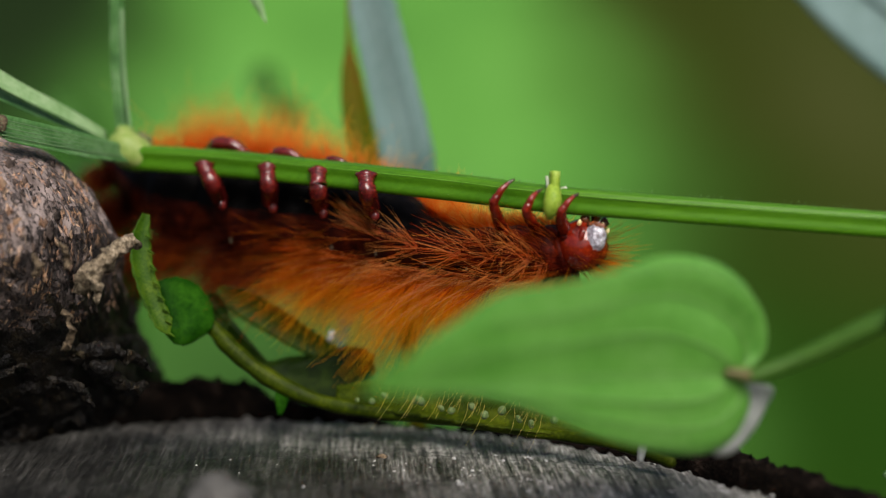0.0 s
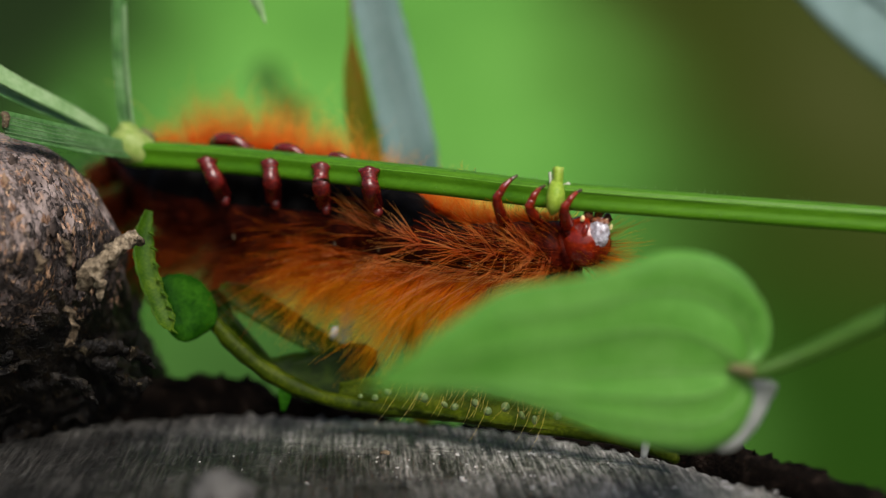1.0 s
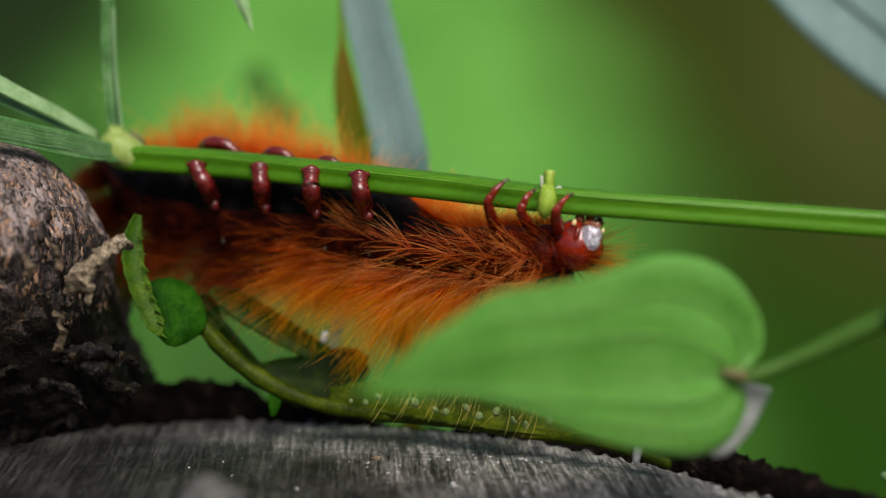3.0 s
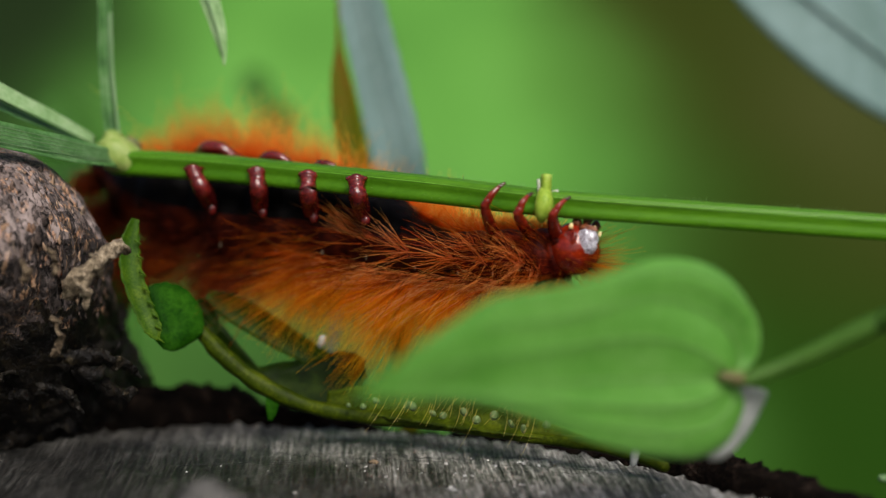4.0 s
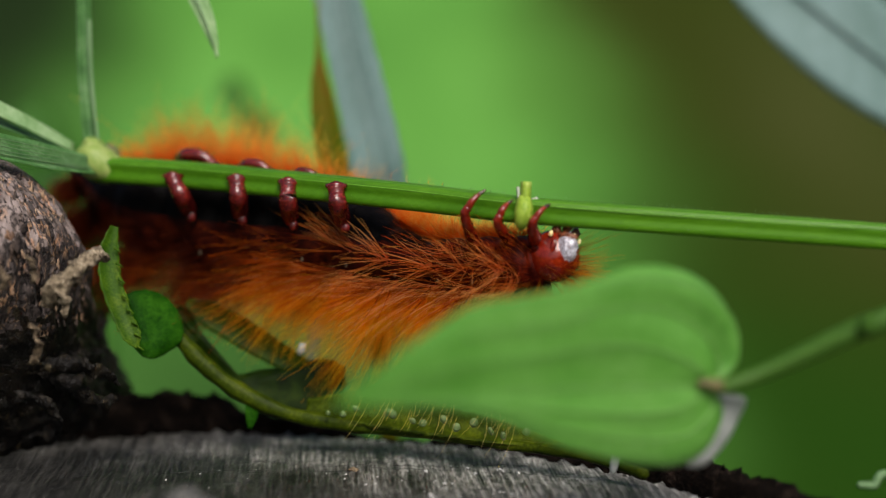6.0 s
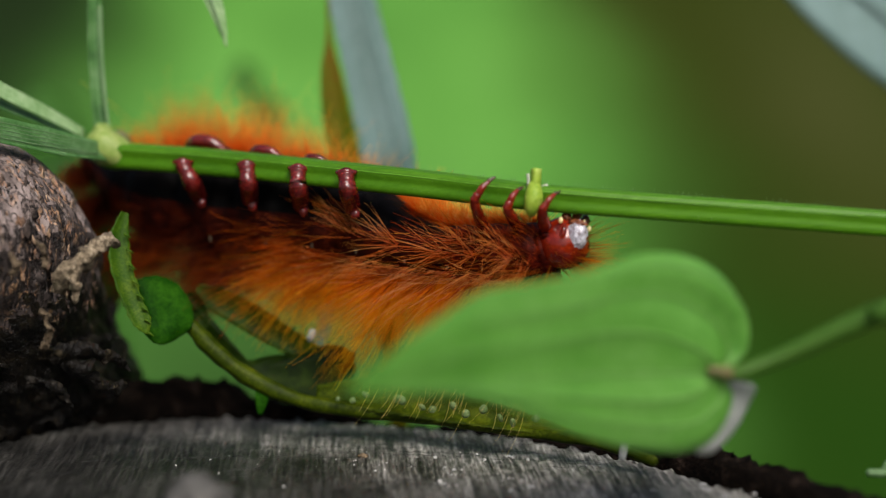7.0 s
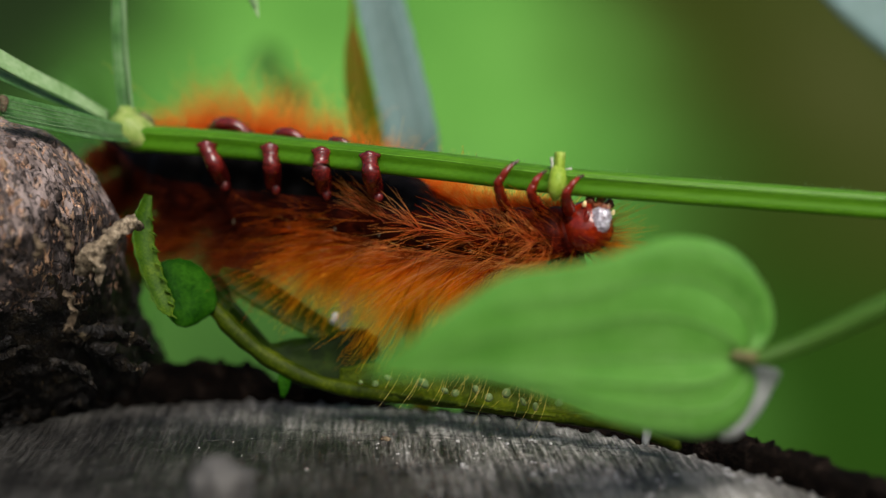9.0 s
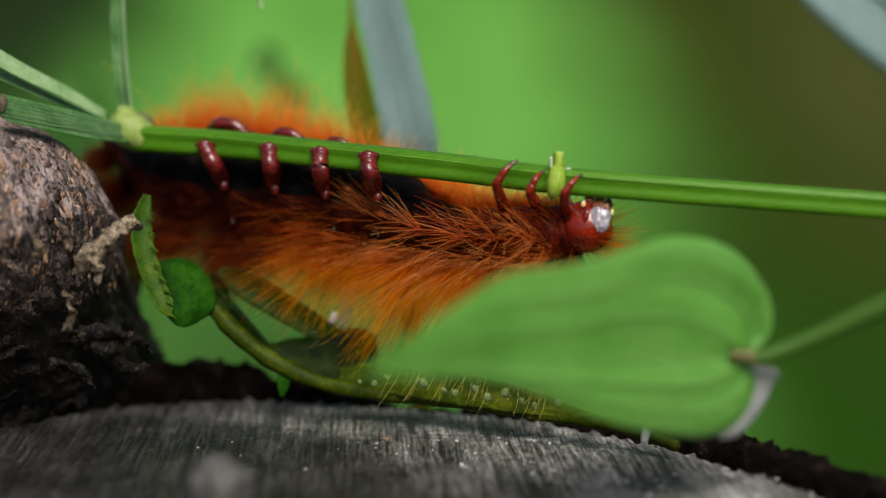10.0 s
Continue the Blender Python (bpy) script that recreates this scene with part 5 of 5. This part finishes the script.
    part("leaf", bm, M_olive_shade, plant, "dark toothed leaf")
    bm = bmesh.new()
    ribbon(bm, [(-10.31, 160.63, 4.58, 0.8), (-5.78, 159.13, 4.68, 1.5), (-0.22, 157.05, 4.25, 1.6), (5.20, 154.97, 3.78, 1.4), (10.48, 152.86, 3.18, 0.9), (14.57, 150.78, 2.76, 0.3)], (0.1, -0.9, 0.6), 0.4, 0.3, 12, 0.12, 70)
    long_leaf = part("hairy_leaf", bm, M_olive, plant, "yellow-green hairy leaf")
    bm = bmesh.new()
    ribbon(bm, [(-15.88, 160.38, 5.66, 0.3), (-15.64, 159.99, 4.32, 0.65), (-15.86, 159.77, 2.71, 0.2)], (0, -1, 0), 0.4, 0.25, 6)
    part("bract", bm, M_small_leaf, plant)
    rng = np.random.RandomState(21)
    near, far = np.array((-7.36, 157.24, 4.88)), np.array((10.31, 150.33, 3.84))
    for k in range(13):
        s = (k + rng.uniform(-0.5, 0.5)) / 12
        bm = bmesh.new()
        root = near * (1 - s) + far * s + (0, 0, rng.uniform(-0.7, 0.8))
        lean = np.array((rng.uniform(-0.6, 0.3), -0.3, rng.uniform(0.3, 0.8)))
        size = rng.uniform(0.2, 0.45)
        tube(bm, [(*root, size * 0.7), (*(root + lean * 0.4), size), (*(root + lean * 0.9), size * 0.7)], 9, 4)
        part("pale_tooth", bm, M_dewy, long_leaf)
    for c in ((-10.87, 162.60, 10.16),):
        bm = bmesh.new()
        blob(bm, c, (0.36, 0.28, 0.62), (0, 25, 0), 0.7, 1.8, 3)
        part("pale_tooth", bm, M_white_lobe, plant, "whitish leaf tip")
    near, far = np.array((-7.88, 156.94, 5.61)), np.array((11.31, 149.63, 3.90))
    hairs = []
    for k in range(46):
        s = rng.choice((0.3, 0.42, 0.55, 0.62, 0.8, 0.9, rng.uniform(0.1, 1.0))) + rng.normal(0, 0.03)
        root = near * (1 - s) + far * s + (0, -rng.uniform(0.0, 1.2), rng.uniform(0.5, 4.0))
        L = rng.triangular(1.2, 2.2, 4.8)
        way = unit(np.array((rng.normal(-0.2, 0.22), -0.3, rng.normal(-1.0, 0.2))))
        hairs.append(([root + way * L * t + np.array((-0.3, 0, -0.05)) * L * t * t for t in (0, 0.4, 0.75, 1)], 0.022))
    tagged(bristles("leaf_bristles", hairs, M_hair_straw, long_leaf), "straw-coloured bristles", kind="stuff")
    bm = bmesh.new()
    tube(bm, [(18.83, 146.88, 3.72, 0.35), (18.60, 146.54, 2.75, 0.45), (18.35, 146.08, 1.61, 0.3)], 8)
    part("white_stalk", bm, M_white_lobe, plant, "short whitish stalk")


build_low_plant()


# ---- plants behind ----
def build_tall_blade():
    tall = thing("tall_grass_blade", (-3, 196, -300), "tall grey-green blade of grass, out of focus", "grass blade")
    bm = bmesh.new()
    ribbon(bm, [(-10.24, 196.53, 58.83, 1.4), (-8.76, 193.04, 48.35, 2.5), (-7.3, 191.13, 41.91, 2.7), (-5.55, 189.13, 34.90, 2.85), (-3.5, 186.79, 25.43, 3.0), (-2.97, 187.80, 18.24, 1.9), (-5.18, 190.14, 13.34, 1), (-9.55, 191.66, 9.78, 0.6), (-11.46, 192.00, 5.01, 0.5), (-11.79, 191.86, -3.13, 0.5), (-8, 198, -60, 0.8), (-4, 197, -140, 1.0), (-3, 196, -301, 2.0)], (0.15, -1, 0.1), 0.25, 0.4, 10, 0.03, 60)
    part("blade", bm, M_grey_blade, tall)
    for u in (-1, 0, 1):
        bm = bmesh.new()
        tube(bm, [(x + u * w * 0.45, y - 0.3 - 0.1 * abs(u), z, 0.16 if u else 0.24) for x, y, z, w in ((-8.96, 193.04, 48.35, 2.1), (-7.43, 191.13, 41.91, 2.4), (-5.65, 189.13, 34.90, 2.65), (-3.45, 186.79, 25.43, 2.9))], 6, 6)
        part("midrib" if u == 0 else "rib", bm, M_grey_rib, tall)
    brown = thing("browned_grass_blade", (-6, 192, -300), "narrow browned green grass blade, out of focus", "grass blade")
    bm = bmesh.new()
    ribbon(bm, [(-10.3, 189.13, 45.67, 0.12), (-10.2, 187.74, 39.6, 0.3), (-9.95, 186.62, 35.6, 1.1), (-9.2, 185.50, 30.59, 1.6), (-7.9, 184.70, 24.96, 1.5), (-5.34, 184.38, 15.44, 1), (-2, 188, -20, 1.2), (-5, 191, -140, 1.2), (-6, 192, -301, 1.2)], (0.1, -1, 0), 0.4, 0.35, 10)
    part("blade", bm, M_brown_blade, brown)


def build_hanging_leaf():
    pivot = (-33.72, 174.22, 50.98)
    leaf = thing("hanging_leaf", pivot, "narrow pale green leaf tip hanging and swaying", "leaf")
    bm = bmesh.new()
    ribbon(bm, [(-33.72, 174.22, 50.98, 0.5), (-28.62, 172.94, 52.61, 1), (-23.84, 171.60, 50.25, 1.2), (-20.61, 170.45, 45.67, 1), (-19.06, 170.05, 42.83, 0.6), (-18.14, 169.75, 40.73, 0.06)], (0.5, -1, 0.3), 0.5, 0.3, 10)
    blade = part("blade", bm, M_pale_blade, leaf)
    bm = bmesh.new()
    tube(bm, [(-23.71, 170.68, 50.20, 0.15), (-20.51, 169.64, 45.65, 0.15), (-18.54, 169.28, 41.69, 0.1)], 6)
    part("rib", bm, M_rib, blade)
    return leaf


def build_corner_leaf():
    leaf = thing("broad_leaf", (112, 205, -300), "broad grey-green leaf swaying, out of focus", "leaf")
    bm = bmesh.new()
    ribbon(bm, [(33.5, 209.1, 59.8, 0.8), (41.9, 206.63, 51.3, 4.4), (48.8, 204.80, 45.3, 6.1), (57.0, 202.88, 39.0, 6.9), (67.05, 201.83, 31.82, 5.5), (77.05, 201.58, 22.89, 2), (96, 204, 20, 0.9), (110, 205, -100, 1.0), (112, 205, -301, 1.2)], (0.1, -1, 0.25), 0.08, 0.4, 10)
    blade = part("blade", bm, M_grey_blade, leaf)
    bm = bmesh.new()
    tube(bm, [(42.67, 206.33, 51.65, 0.2), (49.33, 204.39, 45.79, 0.25), (57.32, 202.47, 39.31, 0.25), (66.91, 201.42, 31.84, 0.25)], 8)
    part("midrib", bm, M_grey_rib, blade)
    return leaf


def build_far_leaves():
    for line in (((-36.31, 322.20, 33.26, 1.5), (-34.56, 322.02, 31.96, 3.2), (-32.37, 321.54, 28.61, 2.4), (-29.75, 320.71, 22.65, 1.6), (-26.69, 318.73, 8.57, 1.2)),
                 ((-69.11, 301.52, 29.83, 2), (-66.54, 301.02, 26.27, 4), (-63.47, 300.59, 23.23, 4.5), (-58.34, 299.09, 12.56, 3.5), (-55.78, 297.38, 0.38, 2.5))):
        line = list(line)
        foot = np.array(line[-1][:3]) * (1, 1, 0) + (3, 4, -300)
        sprig = thing("far_leaf", tuple(foot), "dark green leaf far out of focus", "leaf", "far leaves")
        bm = bmesh.new()
        ribbon(bm, line + [(*(foot + (0, 0, 120)), 1.2), (*foot, 1.2)], (0.1, -1, 0.2), 0.3, 0.4, 8)
        part("blade", bm, M_dim_leaf, sprig)
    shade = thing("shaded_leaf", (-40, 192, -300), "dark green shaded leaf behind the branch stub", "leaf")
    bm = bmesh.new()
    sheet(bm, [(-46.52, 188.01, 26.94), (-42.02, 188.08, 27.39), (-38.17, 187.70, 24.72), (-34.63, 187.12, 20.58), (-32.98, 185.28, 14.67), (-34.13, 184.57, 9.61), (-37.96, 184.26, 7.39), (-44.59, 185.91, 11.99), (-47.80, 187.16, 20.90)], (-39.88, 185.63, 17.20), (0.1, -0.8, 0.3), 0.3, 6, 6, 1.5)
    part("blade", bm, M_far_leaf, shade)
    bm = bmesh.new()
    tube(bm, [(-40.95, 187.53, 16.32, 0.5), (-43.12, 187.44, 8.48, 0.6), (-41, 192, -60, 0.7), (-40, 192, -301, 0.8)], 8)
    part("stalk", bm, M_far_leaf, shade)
    twig = thing("pale_stalk", (44, 142, -300), "pale green stalk end beside the stump", "stalk")
    bm = bmesh.new()
    tube(bm, [(39.72, 142.00, 1.35, 0.35), (40.97, 141.99, 1.25, 0.4), (43.51, 142.91, 0.59, 0.4), (54, 147, -20, 0.5), (52, 146, -150, 0.6), (44, 142, -301, 0.8)], 8)
    part("stalk", bm, M_rib, twig)


build_tall_blade()
hanging = build_hanging_leaf()
corner = build_corner_leaf()
build_far_leaves()


# ---- what moves: two leaves in the breeze ----
def motions():
    swing = [(0, -2.8), (0.5, 2.8), (1, -1), (1.2, 6.8), (1.5, 7), (1.6, 2.3), (2, 6), (2.4, 6), (2.5, 7.8), (2.6, 4), (2.7, 0.5), (3.8, 8.2), (4, 13), (4.2, 9.5), (4.4, 6), (4.5, 3.8), (4.6, 7), (4.8, 10.8), (5, 9.2), (5.5, 9.5), (5.7, 5.2), (6.8, 13.2), (7, 7.5), (7.2, 6.7), (7.5, 6), (8, 9), (8.4, 7), (8.5, 3), (8.6, 6), (8.8, -0.4), (9, 3), (9.2, 2.8), (9.5, 4), (9.6, 0), (10, 0.2)]
    x, y, z = hanging.location
    walk(hanging, [(t, pose(x, y, z, 0, a, 0)) for t, a in swing])
    lean = [(0, 30), (0.5, 18), (1.0, 20), (1.5, -9), (2.0, 0), (2.5, 8), (4.0, -50), (4.5, 16), (5.0, -17), (5.5, -27), (7.0, 39), (7.5, -37), (8.0, -25), (8.5, -1), (9.0, 29), (9.5, 10), (10.0, -3)]
    x2, y2, z2 = corner.location
    walk(corner, [(t, pose(x2, y2, z2, 0, a * 0.0113, 0)) for t, a in lean])


motions()
